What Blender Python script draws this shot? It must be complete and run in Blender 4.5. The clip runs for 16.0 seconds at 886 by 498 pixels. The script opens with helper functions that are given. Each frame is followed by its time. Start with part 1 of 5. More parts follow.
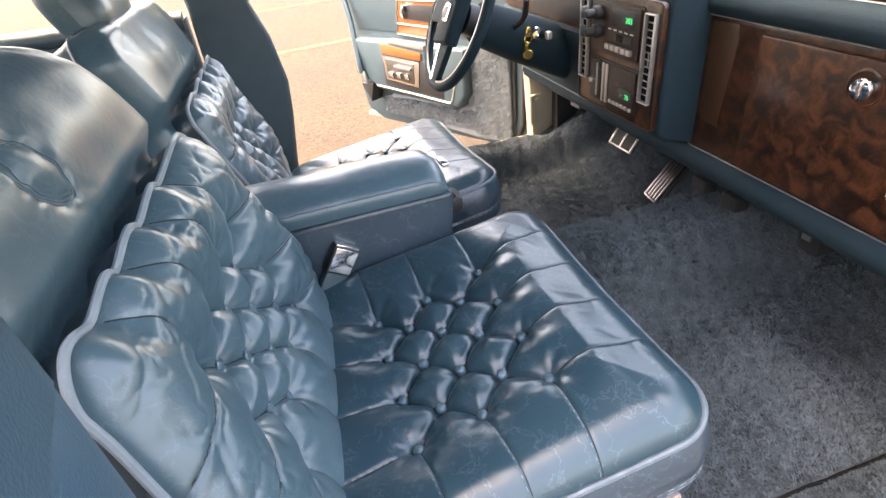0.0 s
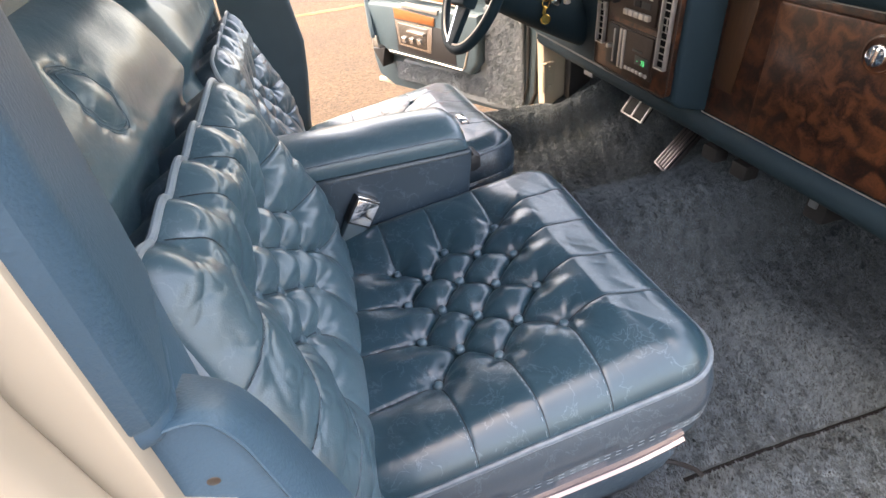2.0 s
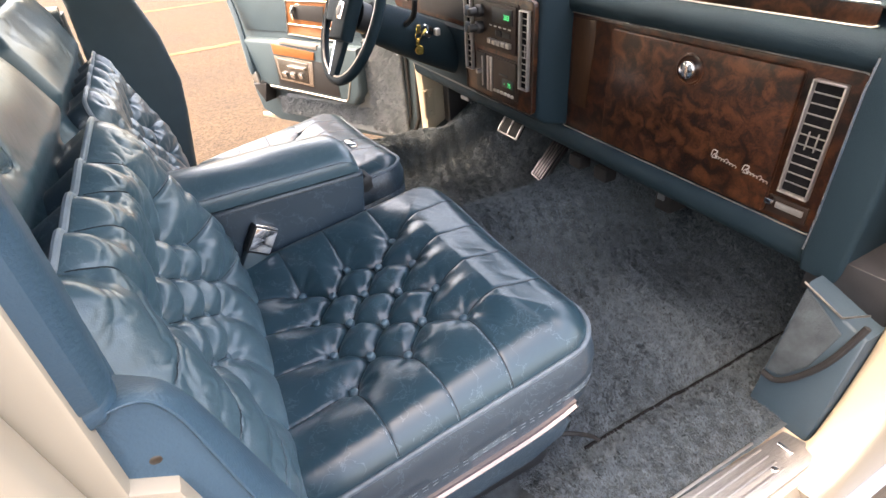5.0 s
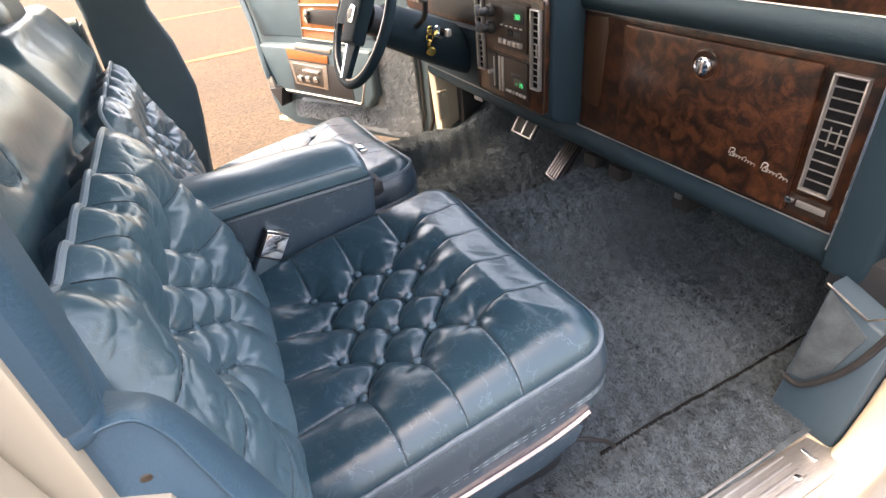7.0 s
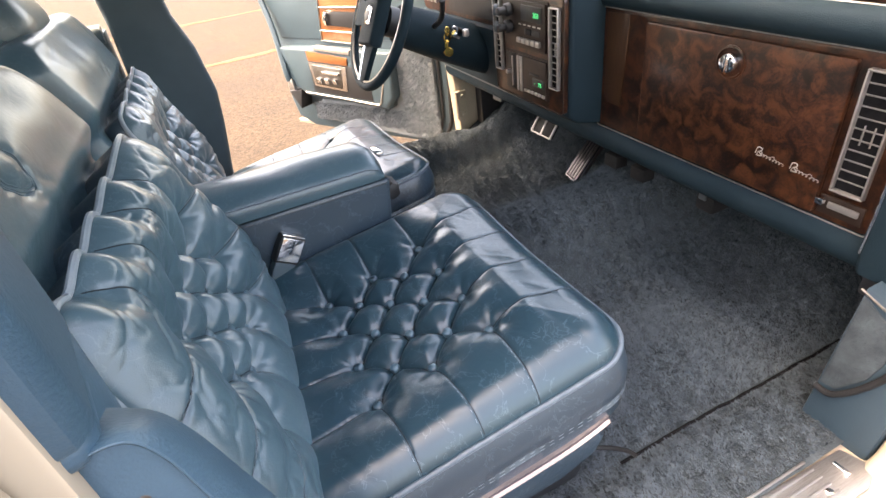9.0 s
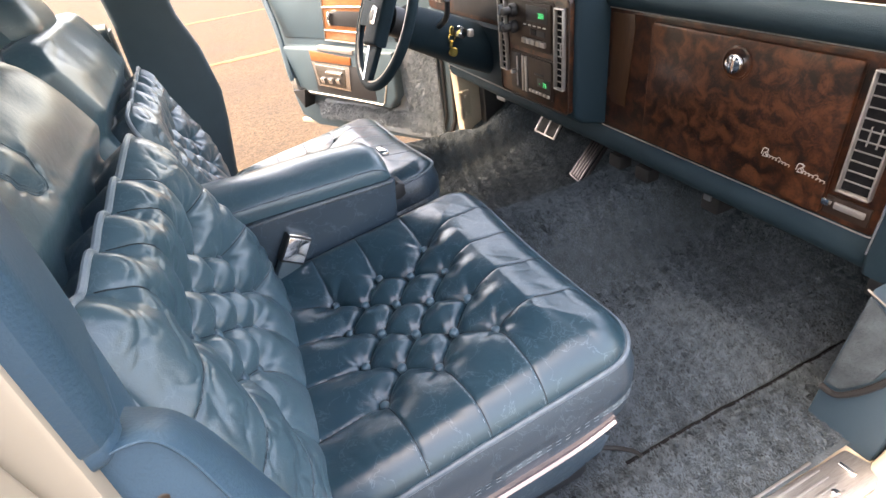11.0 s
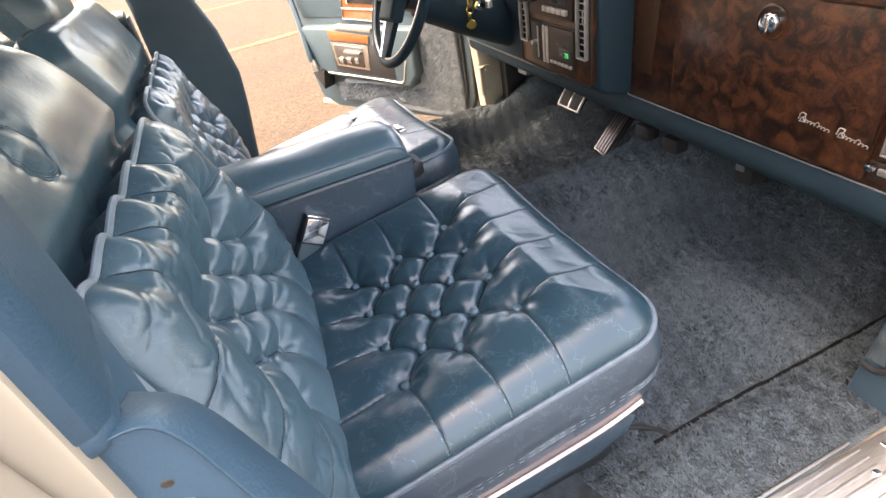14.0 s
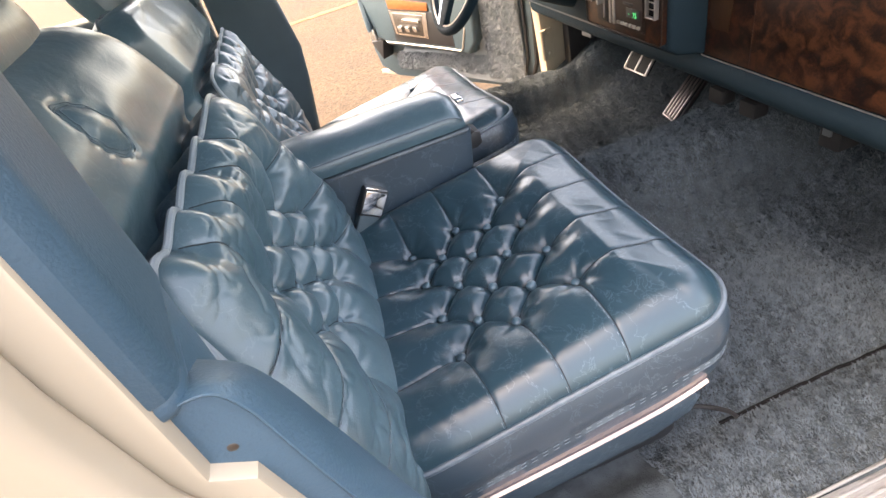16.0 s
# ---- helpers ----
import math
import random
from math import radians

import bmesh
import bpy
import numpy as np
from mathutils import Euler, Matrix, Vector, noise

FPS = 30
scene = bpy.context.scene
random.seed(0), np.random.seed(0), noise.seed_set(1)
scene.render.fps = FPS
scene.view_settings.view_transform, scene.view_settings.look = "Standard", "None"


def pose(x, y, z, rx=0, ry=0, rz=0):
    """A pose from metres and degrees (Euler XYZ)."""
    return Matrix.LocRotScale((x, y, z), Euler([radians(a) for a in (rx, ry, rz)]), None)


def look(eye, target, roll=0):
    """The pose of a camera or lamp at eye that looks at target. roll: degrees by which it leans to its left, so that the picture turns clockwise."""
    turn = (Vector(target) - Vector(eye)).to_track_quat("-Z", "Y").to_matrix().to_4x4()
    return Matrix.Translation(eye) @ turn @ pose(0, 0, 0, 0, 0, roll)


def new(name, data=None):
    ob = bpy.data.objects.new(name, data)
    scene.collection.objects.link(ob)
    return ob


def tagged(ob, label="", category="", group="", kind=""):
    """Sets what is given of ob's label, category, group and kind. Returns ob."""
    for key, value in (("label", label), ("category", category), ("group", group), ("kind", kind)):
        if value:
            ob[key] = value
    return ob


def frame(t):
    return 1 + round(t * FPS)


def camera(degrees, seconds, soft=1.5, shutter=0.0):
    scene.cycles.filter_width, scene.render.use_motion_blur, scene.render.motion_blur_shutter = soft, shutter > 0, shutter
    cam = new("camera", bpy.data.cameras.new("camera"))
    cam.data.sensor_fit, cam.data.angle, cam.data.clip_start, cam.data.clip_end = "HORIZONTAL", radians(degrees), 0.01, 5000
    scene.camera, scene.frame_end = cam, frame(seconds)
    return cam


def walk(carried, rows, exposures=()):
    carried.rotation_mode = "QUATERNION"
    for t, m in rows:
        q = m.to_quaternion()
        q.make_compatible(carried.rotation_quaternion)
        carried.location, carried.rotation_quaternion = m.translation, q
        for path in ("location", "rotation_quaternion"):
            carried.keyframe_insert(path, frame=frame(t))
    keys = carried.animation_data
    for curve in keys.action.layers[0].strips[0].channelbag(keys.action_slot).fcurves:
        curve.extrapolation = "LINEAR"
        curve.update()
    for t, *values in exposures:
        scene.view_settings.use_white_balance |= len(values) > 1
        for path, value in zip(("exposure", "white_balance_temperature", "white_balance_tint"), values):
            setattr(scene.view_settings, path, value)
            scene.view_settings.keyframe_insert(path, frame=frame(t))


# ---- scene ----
cam = camera(80.1, 16.0)
PATH = [
    (0, (-0.411, -0.967, 1.178), (-0.023, 0.668, 0.094), -7.8),
    (0.5, (-0.415, -0.987, 1.165), (-0.089, 0.654, 0.069), -7.9),
    (1, (-0.425, -0.993, 1.16), (-0.1, 0.634, 0.043), -7.7),
    (1.5, (-0.434, -0.987, 1.161), (-0.085, 0.619, 0.021), -6.9),
    (2, (-0.457, -1.004, 1.167), (-0.092, 0.584, 0.007), -6.4),
    (2.5, (-0.467, -1.047, 1.168), (-0.08, 0.543, 0.018), -6.7),
    (3, (-0.471, -1.078, 1.171), (0.037, 0.492, 0.043), -6.2),
    (3.5, (-0.472, -1.081, 1.185), (0.137, 0.463, 0.069), -5.8),
    (4, (-0.476, -1.076, 1.185), (0.214, 0.441, 0.079), -5.5),
    (4.2, (-0.481, -1.069, 1.176), (0.251, 0.431, 0.074), -4.9),
    (6.5, (-0.459, -1.066, 1.182), (0.244, 0.448, 0.08), -6.4),
    (7, (-0.457, -1.065, 1.178), (0.213, 0.468, 0.081), -7.1),
    (7.5, (-0.457, -1.063, 1.175), (0.189, 0.481, 0.081), -7.6),
    (8, (-0.449, -1.06, 1.176), (0.176, 0.494, 0.084), -8.1),
    (8.5, (-0.444, -1.055, 1.179), (0.166, 0.506, 0.088), -8.4),
    (9, (-0.442, -1.055, 1.177), (0.156, 0.512, 0.087), -8.7),
    (11.5, (-0.451, -1.05, 1.18), (0.141, 0.518, 0.089), -8.7),
    (12, (-0.448, -1.043, 1.173), (0.133, 0.527, 0.079), -9.1),
    (12.5, (-0.444, -1.041, 1.169), (0.127, 0.527, 0.068), -9.4),
    (13, (-0.444, -1.041, 1.173), (0.116, 0.529, 0.067), -9.7),
    (13.5, (-0.436, -1.042, 1.168), (0.088, 0.531, 0.05), -10.7),
    (14, (-0.436, -1.044, 1.166), (0.043, 0.529, 0.028), -11.9),
    (14.5, (-0.442, -1.042, 1.165), (-0.058, 0.543, 0.008), -13.6),
    (15, (-0.436, -1.039, 1.162), (-0.147, 0.554, -0.012), -15.3),
    (15.5, (-0.433, -1.038, 1.161), (-0.201, 0.559, -0.02), -16.3),
    (16, (-0.431, -1.039, 1.165), (-0.196, 0.557, -0.018), -16.6),
]
walk(cam, [(t, look(eye, target, roll)) for t, eye, target, roll in PATH],
     exposures=[(0, 3.34, 8700, 17), (3, 3.14, 9000, 17), (13, 3.20, 8700, 16), (15.5, 3.26, 9300, 17)])

# ---- light ----
W = bpy.data.worlds.new("sky")
scene.world = W
W.use_nodes = True
wn = W.node_tree.nodes
sky = wn.new("ShaderNodeTexSky")
sky.sky_type = "NISHITA"
sky.sun_disc = False
sky.sun_elevation, sky.sun_rotation = radians(65.7), radians(-61)
sky.air_density, sky.dust_density = 1.0, 6.0
wn["Background"].inputs[1].default_value = 0.26
W.node_tree.links.new(sky.outputs[0], wn["Background"].inputs[0])
sun = new("sun", bpy.data.lights.new("sun", "SUN"))
sun.data.energy, sun.data.angle, sun.data.color = 0.42, radians(20), (1.0, 0.87, 0.70)
sun.matrix_world = look((-2.7, 1.5, 6.8), (0, 0, 0))


# ---- materials ----
def mat(name, base, rough=0.5, metal=0.0, spots=None, scale=8.0, bump=0.0, bscale=200.0, coat=0.0, detail=4.0, mix=0.5, spec=0.5, stretch=None):
    """A surface: base colour varied towards spots at one scale, fine relief at another."""
    m = bpy.data.materials.new(name)
    m.use_nodes = True
    nt = m.node_tree
    b = nt.nodes["Principled BSDF"]
    b.inputs["Roughness"].default_value = rough
    b.inputs["Metallic"].default_value = metal
    b.inputs["Coat Weight"].default_value = coat
    b.inputs["Coat Roughness"].default_value = 0.25
    b.inputs["Specular IOR Level"].default_value = spec
    co = nt.nodes.new("ShaderNodeTexCoord")
    src = co.outputs["Object"]
    if stretch:
        mp = nt.nodes.new("ShaderNodeMapping")
        mp.inputs["Scale"].default_value = stretch
        nt.links.new(src, mp.inputs[0])
        src = mp.outputs[0]
    if spots:
        n = nt.nodes.new("ShaderNodeTexNoise")
        n.inputs["Scale"].default_value, n.inputs["Detail"].default_value = scale, detail
        nt.links.new(src, n.inputs["Vector"])
        r = nt.nodes.new("ShaderNodeValToRGB")
        r.color_ramp.elements[0].position, r.color_ramp.elements[1].position = 0.5 - mix / 2, 0.5 + mix / 2
        r.color_ramp.elements[0].color, r.color_ramp.elements[1].color = (*base, 1), (*spots, 1)
        nt.links.new(n.outputs[0], r.inputs[0])
        nt.links.new(r.outputs[0], b.inputs["Base Color"])
        rr = nt.nodes.new("ShaderNodeMapRange")
        rr.inputs[3].default_value, rr.inputs[4].default_value = rough * 0.85, min(1, rough * 1.2)
        nt.links.new(n.outputs[0], rr.inputs[0])
        nt.links.new(rr.outputs[0], b.inputs["Roughness"])
    else:
        b.inputs["Base Color"].default_value = (*base, 1)
    if bump:
        n2 = nt.nodes.new("ShaderNodeTexNoise")
        n2.inputs["Scale"].default_value, n2.inputs["Detail"].default_value = bscale, 3
        nt.links.new(src, n2.inputs["Vector"])
        bp = nt.nodes.new("ShaderNodeBump")
        bp.inputs["Strength"].default_value, bp.inputs["Distance"].default_value = bump, 0.002
        nt.links.new(n2.outputs[0], bp.inputs["Height"])
        nt.links.new(bp.outputs[0], b.inputs["Normal"])
    return m


def leather_mat(name, base, worn, rough):
    """Creased, worn upholstery leather: pores, a net of fine cracks and lighter rubbed places."""
    m = mat(name, base, rough, spots=worn, scale=5, detail=6, mix=0.7, coat=0.45, spec=0.5)
    m.node_tree.nodes["Principled BSDF"].inputs["Coat Roughness"].default_value = 0.26
    nt = m.node_tree
    b = nt.nodes["Principled BSDF"]
    co = nt.nodes.new("ShaderNodeTexCoord")
    v = nt.nodes.new("ShaderNodeTexVoronoi")
    v.feature = "DISTANCE_TO_EDGE"
    v.inputs["Scale"].default_value = 420
    n = nt.nodes.new("ShaderNodeTexNoise")
    n.inputs["Scale"].default_value, n.inputs["Detail"].default_value = 38, 5
    n.inputs["Distortion"].default_value = 1.2
    a = nt.nodes.new("ShaderNodeMath")
    a.operation = "MULTIPLY_ADD"
    a.inputs[1].default_value = 0.22
    for t in (v, n):
        nt.links.new(co.outputs["Object"], t.inputs["Vector"])
    nt.links.new(v.outputs["Distance"], a.inputs[0])
    nt.links.new(n.outputs[0], a.inputs[2])
    # hairline creases rubbed lighter
    warp = nt.nodes.new("ShaderNodeMix")
    warp.data_type = "VECTOR"
    warp.inputs["Factor"].default_value = 0.06
    nt.links.new(co.outputs["Object"], warp.inputs[4])
    nt.links.new(n.outputs["Color"], warp.inputs[5])
    net = nt.nodes.new("ShaderNodeTexVoronoi")
    net.feature = "DISTANCE_TO_EDGE"
    net.inputs["Scale"].default_value = 17
    nt.links.new(warp.outputs[1], net.inputs["Vector"])
    thin = nt.nodes.new("ShaderNodeMapRange")
    thin.inputs[1].default_value, thin.inputs[2].default_value = 0.0, 0.022
    thin.inputs[3].default_value, thin.inputs[4].default_value = 0.30, 0.0
    nt.links.new(net.outputs["Distance"], thin.inputs[0])
    worn_mix = nt.nodes.new("ShaderNodeMix")
    worn_mix.data_type = "RGBA"
    worn_mix.inputs["B"].default_value = (0.12, 0.18, 0.21, 1)
    nt.links.new(thin.outputs[0], worn_mix.inputs["Factor"])
    nt.links.new(b.inputs["Base Color"].links[0].from_socket, worn_mix.inputs["A"])
    nt.links.new(worn_mix.outputs["Result"], b.inputs["Base Color"])
    bp = nt.nodes.new("ShaderNodeBump")
    bp.inputs["Strength"].default_value, bp.inputs["Distance"].default_value = 0.4, 0.0018
    nt.links.new(a.outputs[0], bp.inputs["Height"])
    nt.links.new(bp.outputs[0], b.inputs["Normal"])
    return m


def burl_mat(name):
    """Glossy burl walnut veneer."""
    m = bpy.data.materials.new(name)
    m.use_nodes = True
    nt = m.node_tree
    b = nt.nodes["Principled BSDF"]
    co = nt.nodes.new("ShaderNodeTexCoord")
    n = nt.nodes.new("ShaderNodeTexNoise")
    n.inputs["Scale"].default_value, n.inputs["Detail"].default_value, n.inputs["Distortion"].default_value = 27, 9, 1.1
    n2 = nt.nodes.new("ShaderNodeTexNoise")
    n2.inputs["Scale"].default_value, n2.inputs["Detail"].default_value, n2.inputs["Distortion"].default_value = 85, 5, 2.5
    mx = nt.nodes.new("ShaderNodeMath")
    mx.operation = "MULTIPLY_ADD"
    mx.inputs[1].default_value = 0.35
    for t in (n, n2):
        nt.links.new(co.outputs["Object"], t.inputs["Vector"])
    nt.links.new(n2.outputs[0], mx.inputs[0])
    nt.links.new(n.outputs[0], mx.inputs[2])
    r = nt.nodes.new("ShaderNodeValToRGB")
    e = r.color_ramp.elements
    e[0].position, e[0].color = 0.53, (0.007, 0.0032, 0.002, 1)
    e[1].position, e[1].color = 0.82, (0.068, 0.0235, 0.0098, 1)
    k = e.new(0.64)
    k.color = (0.026, 0.0086, 0.0042, 1)
    nt.links.new(mx.outputs[0], r.inputs[0])
    nt.links.new(r.outputs[0], b.inputs["Base Color"])
    b.inputs["Roughness"].default_value, b.inputs["Coat Weight"].default_value = 0.38, 0.18
    b.inputs["Specular IOR Level"].default_value = 0.35
    b.inputs["Coat Roughness"].default_value = 0.12
    return m


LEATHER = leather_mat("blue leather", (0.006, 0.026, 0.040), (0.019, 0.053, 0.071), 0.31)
# lighter than the cushion: the highlight on the buttons is put into the colour
BUTTON_SHINE = leather_mat("button leather with painted shine", (0.040, 0.085, 0.115), (0.070, 0.125, 0.155), 0.30)
# paler copy of the leather: bright light on backs and armrest put into the colour
LEATHER_LIT = leather_mat("lit-tone blue leather", (0.024, 0.060, 0.081), (0.064, 0.118, 0.143), 0.33)
LEATHER_SIDE = leather_mat("blue vinyl boxing", (0.015, 0.032, 0.048), (0.025, 0.046, 0.064), 0.44)
PALE_PIPING = mat("pale piping", (0.17, 0.215, 0.25), 0.4, spots=(0.22, 0.26, 0.29), scale=60, bump=0.2, bscale=500)
PIPING = mat("piping", (0.060, 0.088, 0.115), 0.4, spots=(0.12, 0.155, 0.18), scale=60, bump=0.2, bscale=500)
CREST = mat("crest thread", (0.06, 0.105, 0.135), 0.6, spots=(0.09, 0.14, 0.17), scale=200)
THREAD = mat("thread", (0.17, 0.21, 0.24), 0.8, spots=(0.12, 0.155, 0.18), scale=300)
FOLD_LINE = mat("dark fold line", (0.008, 0.014, 0.020), 0.8, spots=(0.014, 0.022, 0.03), scale=200)
KICK = mat("kick panel vinyl", (0.018, 0.036, 0.050), 0.5, spots=(0.026, 0.046, 0.062), scale=12, bump=0.2, spec=0.3)
FELT = mat("black felt", (0.008, 0.008, 0.009), 1.0, spots=(0.014, 0.014, 0.015), scale=90, spec=0.0)
VINYL = mat("blue vinyl", (0.030, 0.056, 0.072), 0.48, spots=(0.040, 0.070, 0.088), scale=14, bump=0.35, bscale=420)
PLASTIC = mat("blue plastic", (0.028, 0.068, 0.102), 0.40, spots=(0.042, 0.090, 0.130), scale=10, bump=0.3, bscale=350)
PAD = mat("dash vinyl", (0.008, 0.020, 0.028), 0.7, spots=(0.011, 0.025, 0.034), scale=9, bump=0.4, bscale=500, spec=0.15)
GREY = mat("grey blue trim", (0.065, 0.075, 0.085), 0.5, spots=(0.085, 0.095, 0.105), scale=12, bump=0.2)
DARK = mat("black plastic", (0.008, 0.009, 0.011), 0.5, spots=(0.014, 0.015, 0.018), scale=30, bump=0.2)
RUBBER = mat("black rubber", (0.010, 0.010, 0.011), 0.7, spots=(0.020, 0.020, 0.021), scale=50, bump=0.3, spec=0.2)
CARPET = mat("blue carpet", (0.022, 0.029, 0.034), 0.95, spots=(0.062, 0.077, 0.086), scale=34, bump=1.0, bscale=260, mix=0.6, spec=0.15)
CREAM = mat("cream paint", (0.37, 0.32, 0.25), 0.4, spots=(0.32, 0.27, 0.205), scale=6, coat=0.25, mix=0.8)
TRIM = mat("dulled bright trim", (0.17, 0.15, 0.155), 0.3, metal=1.0, spots=(0.18, 0.16, 0.165), scale=20, stretch=(3, 30, 30))
CHROME = mat("chrome", (0.78, 0.78, 0.80), 0.12, metal=1.0, spots=(0.66, 0.66, 0.68), scale=25)
BRUSHED = mat("scuffed metal", (0.44, 0.43, 0.41), 0.40, metal=1.0, spots=(0.30, 0.29, 0.28), scale=30, bump=0.2, stretch=(2, 40, 40))
STEEL = mat("dark steel", (0.20, 0.19, 0.18), 0.4, metal=1.0, spots=(0.10, 0.095, 0.09), scale=120)
GOLD = mat("brass", (0.75, 0.52, 0.16), 0.25, metal=1.0, spots=(0.55, 0.36, 0.10), scale=60)
WOOD = burl_mat("burl walnut")
FACE = mat("brown face plate", (0.020, 0.012, 0.009), 0.45, spots=(0.034, 0.022, 0.017), scale=40, bump=0.1, spec=0.3)
DOORWOOD = mat("door walnut", (0.13, 0.042, 0.013), 0.3, spots=(0.30, 0.11, 0.035), scale=12, coat=0.4, stretch=(3, 3, 40), detail=6)
ENDWOOD = mat("plain walnut", (0.034, 0.014, 0.0065), 0.35, spots=(0.062, 0.028, 0.012), scale=10, coat=0.3, stretch=(3, 30, 3), detail=6)
# paler copy of the floor carpet, the light on the door put into the colour
DOORPILE_LIT = mat("lit-tone door carpet", (0.135, 0.160, 0.182), 0.95, spots=(0.21, 0.24, 0.265), scale=16, bump=0.9, bscale=240, spec=0.1)
LINER = mat("headliner", (0.075, 0.105, 0.140), 0.95, spots=(0.09, 0.125, 0.16), scale=50, bump=0.3)
SILVER = mat("silver print", (0.34, 0.32, 0.30), 0.35, metal=0.7, spots=(0.45, 0.43, 0.41), scale=80)
MARK = mat("pale marking", (0.45, 0.42, 0.38), 0.6, spots=(0.55, 0.52, 0.48), scale=80)
GLASS = bpy.data.materials.new("window glass")
GLASS.use_nodes = True
gb = GLASS.node_tree.nodes["Principled BSDF"]
gb.inputs["Transmission Weight"].default_value, gb.inputs["Roughness"].default_value = 1.0, 0.0
gb.inputs["IOR"].default_value, gb.inputs["Base Color"].default_value = 1.05, (0.86, 0.92, 0.93, 1)
GREEN = bpy.data.materials.new("green display")
GREEN.use_nodes = True
gb = GREEN.node_tree.nodes["Principled BSDF"]
gb.inputs["Base Color"].default_value = (0.0, 0.25, 0.1, 1)
gb.inputs["Emission Color"].default_value, gb.inputs["Emission Strength"].default_value = (0.02, 1.0, 0.35, 1), 0.12


def asphalt_mat():
    """Old sun-bleached asphalt with fine stones and stains."""
    m = mat("asphalt", (0.0265, 0.0182, 0.0115), 0.9, spots=(0.047, 0.0330, 0.0212), scale=1.3, detail=9, mix=0.5, spec=0.2)
    nt = m.node_tree
    b = nt.nodes["Principled BSDF"]
    old = b.inputs["Base Color"].links[0].from_socket
    co = nt.nodes.new("ShaderNodeTexCoord")
    v = nt.nodes.new("ShaderNodeTexVoronoi")
    v.inputs["Scale"].default_value = 70
    nt.links.new(co.outputs["Object"], v.inputs["Vector"])
    mr = nt.nodes.new("ShaderNodeMapRange")
    mr.inputs[3].default_value, mr.inputs[4].default_value = 0.35, 1.6
    nt.links.new(v.outputs["Color"], mr.inputs[0])
    mu = nt.nodes.new("ShaderNodeMix")
    mu.data_type, mu.blend_type = "RGBA", "MULTIPLY"
    mu.inputs["Factor"].default_value = 1
    nt.links.new(old, mu.inputs["A"])
    nt.links.new(mr.outputs[0], mu.inputs["B"])
    nt.links.new(mu.outputs["Result"], b.inputs["Base Color"])
    bp = nt.nodes.new("ShaderNodeBump")
    bp.inputs["Strength"].default_value, bp.inputs["Distance"].default_value = 0.6, 0.006
    nt.links.new(v.outputs["Distance"], bp.inputs["Height"])
    nt.links.new(bp.outputs[0], b.inputs["Normal"])
    return m


ASPHALT = asphalt_mat()
TAR = mat("dry tan weeds", (0.060, 0.031, 0.008), 0.9, spots=(0.098, 0.056, 0.018), scale=6, bump=0.5, bscale=60)


# ---- mesh helpers ----
def part(name, bm, material, parent=None, label="", smooth=True):
    """Links a bmesh as one mesh object, under parent if given."""
    me = bpy.data.meshes.new(name)
    bmesh.ops.recalc_face_normals(bm, faces=bm.faces)
    bm.to_mesh(me)
    bm.free()
    me.materials.append(material)
    if smooth:
        me.polygons.foreach_set("use_smooth", [True] * len(me.polygons))
        me.set_sharp_from_angle(angle=radians(38))
    ob = new(name, me)
    if parent:
        ob.parent = parent
        if parent.type == "EMPTY":
            ob.matrix_parent_inverse = Matrix.Translation(-parent.location)
    if label:
        ob["label"] = label
    return ob


def thing(name, label, category, at=(0, 0, 0), group="", kind=""):
    ob = tagged(new(name), label, category, group, kind)
    ob.location = at
    return ob


def box(lo, hi, bevel=0.004, seg=2, m=None, bm=None):
    """A bevelled box between two corners."""
    out = bm or bmesh.new()
    r = bmesh.ops.create_cube(out, size=1)
    c = [(a + b) / 2 for a, b in zip(lo, hi)]
    s = [abs(b - a) for a, b in zip(lo, hi)]
    mm = Matrix.Translation(c) @ Matrix.Diagonal((*s, 1))
    if m is not None:
        mm = m @ mm
    bmesh.ops.transform(out, matrix=mm, verts=r["verts"])
    if bevel:
        es = list({e for v in r["verts"] for e in v.link_edges})
        bmesh.ops.bevel(out, geom=es, offset=min(bevel, min(s) * 0.45), segments=seg, profile=0.5, affect="EDGES")
    return out


def prism(outline, a, b, place, bevel=0.0, seg=2, bm=None):
    """The outline (pairs) swept from a to b; place(p, q, r) gives the point."""
    out = bm or bmesh.new()
    lo = [out.verts.new(place(p, q, a)) for p, q in outline]
    hi = [out.verts.new(place(p, q, b)) for p, q in outline]
    n = len(outline)
    f = [out.faces.new(lo), out.faces.new(hi[::-1])]
    for i in range(n):
        f.append(out.faces.new((lo[i], hi[i], hi[(i + 1) % n], lo[(i + 1) % n])))
    if bevel:
        bmesh.ops.recalc_face_normals(out, faces=f)
        es = [e for e in f[0].edges] + [e for e in f[1].edges]
        bmesh.ops.bevel(out, geom=es, offset=bevel, segments=seg, profile=0.5, affect="EDGES")
    return out


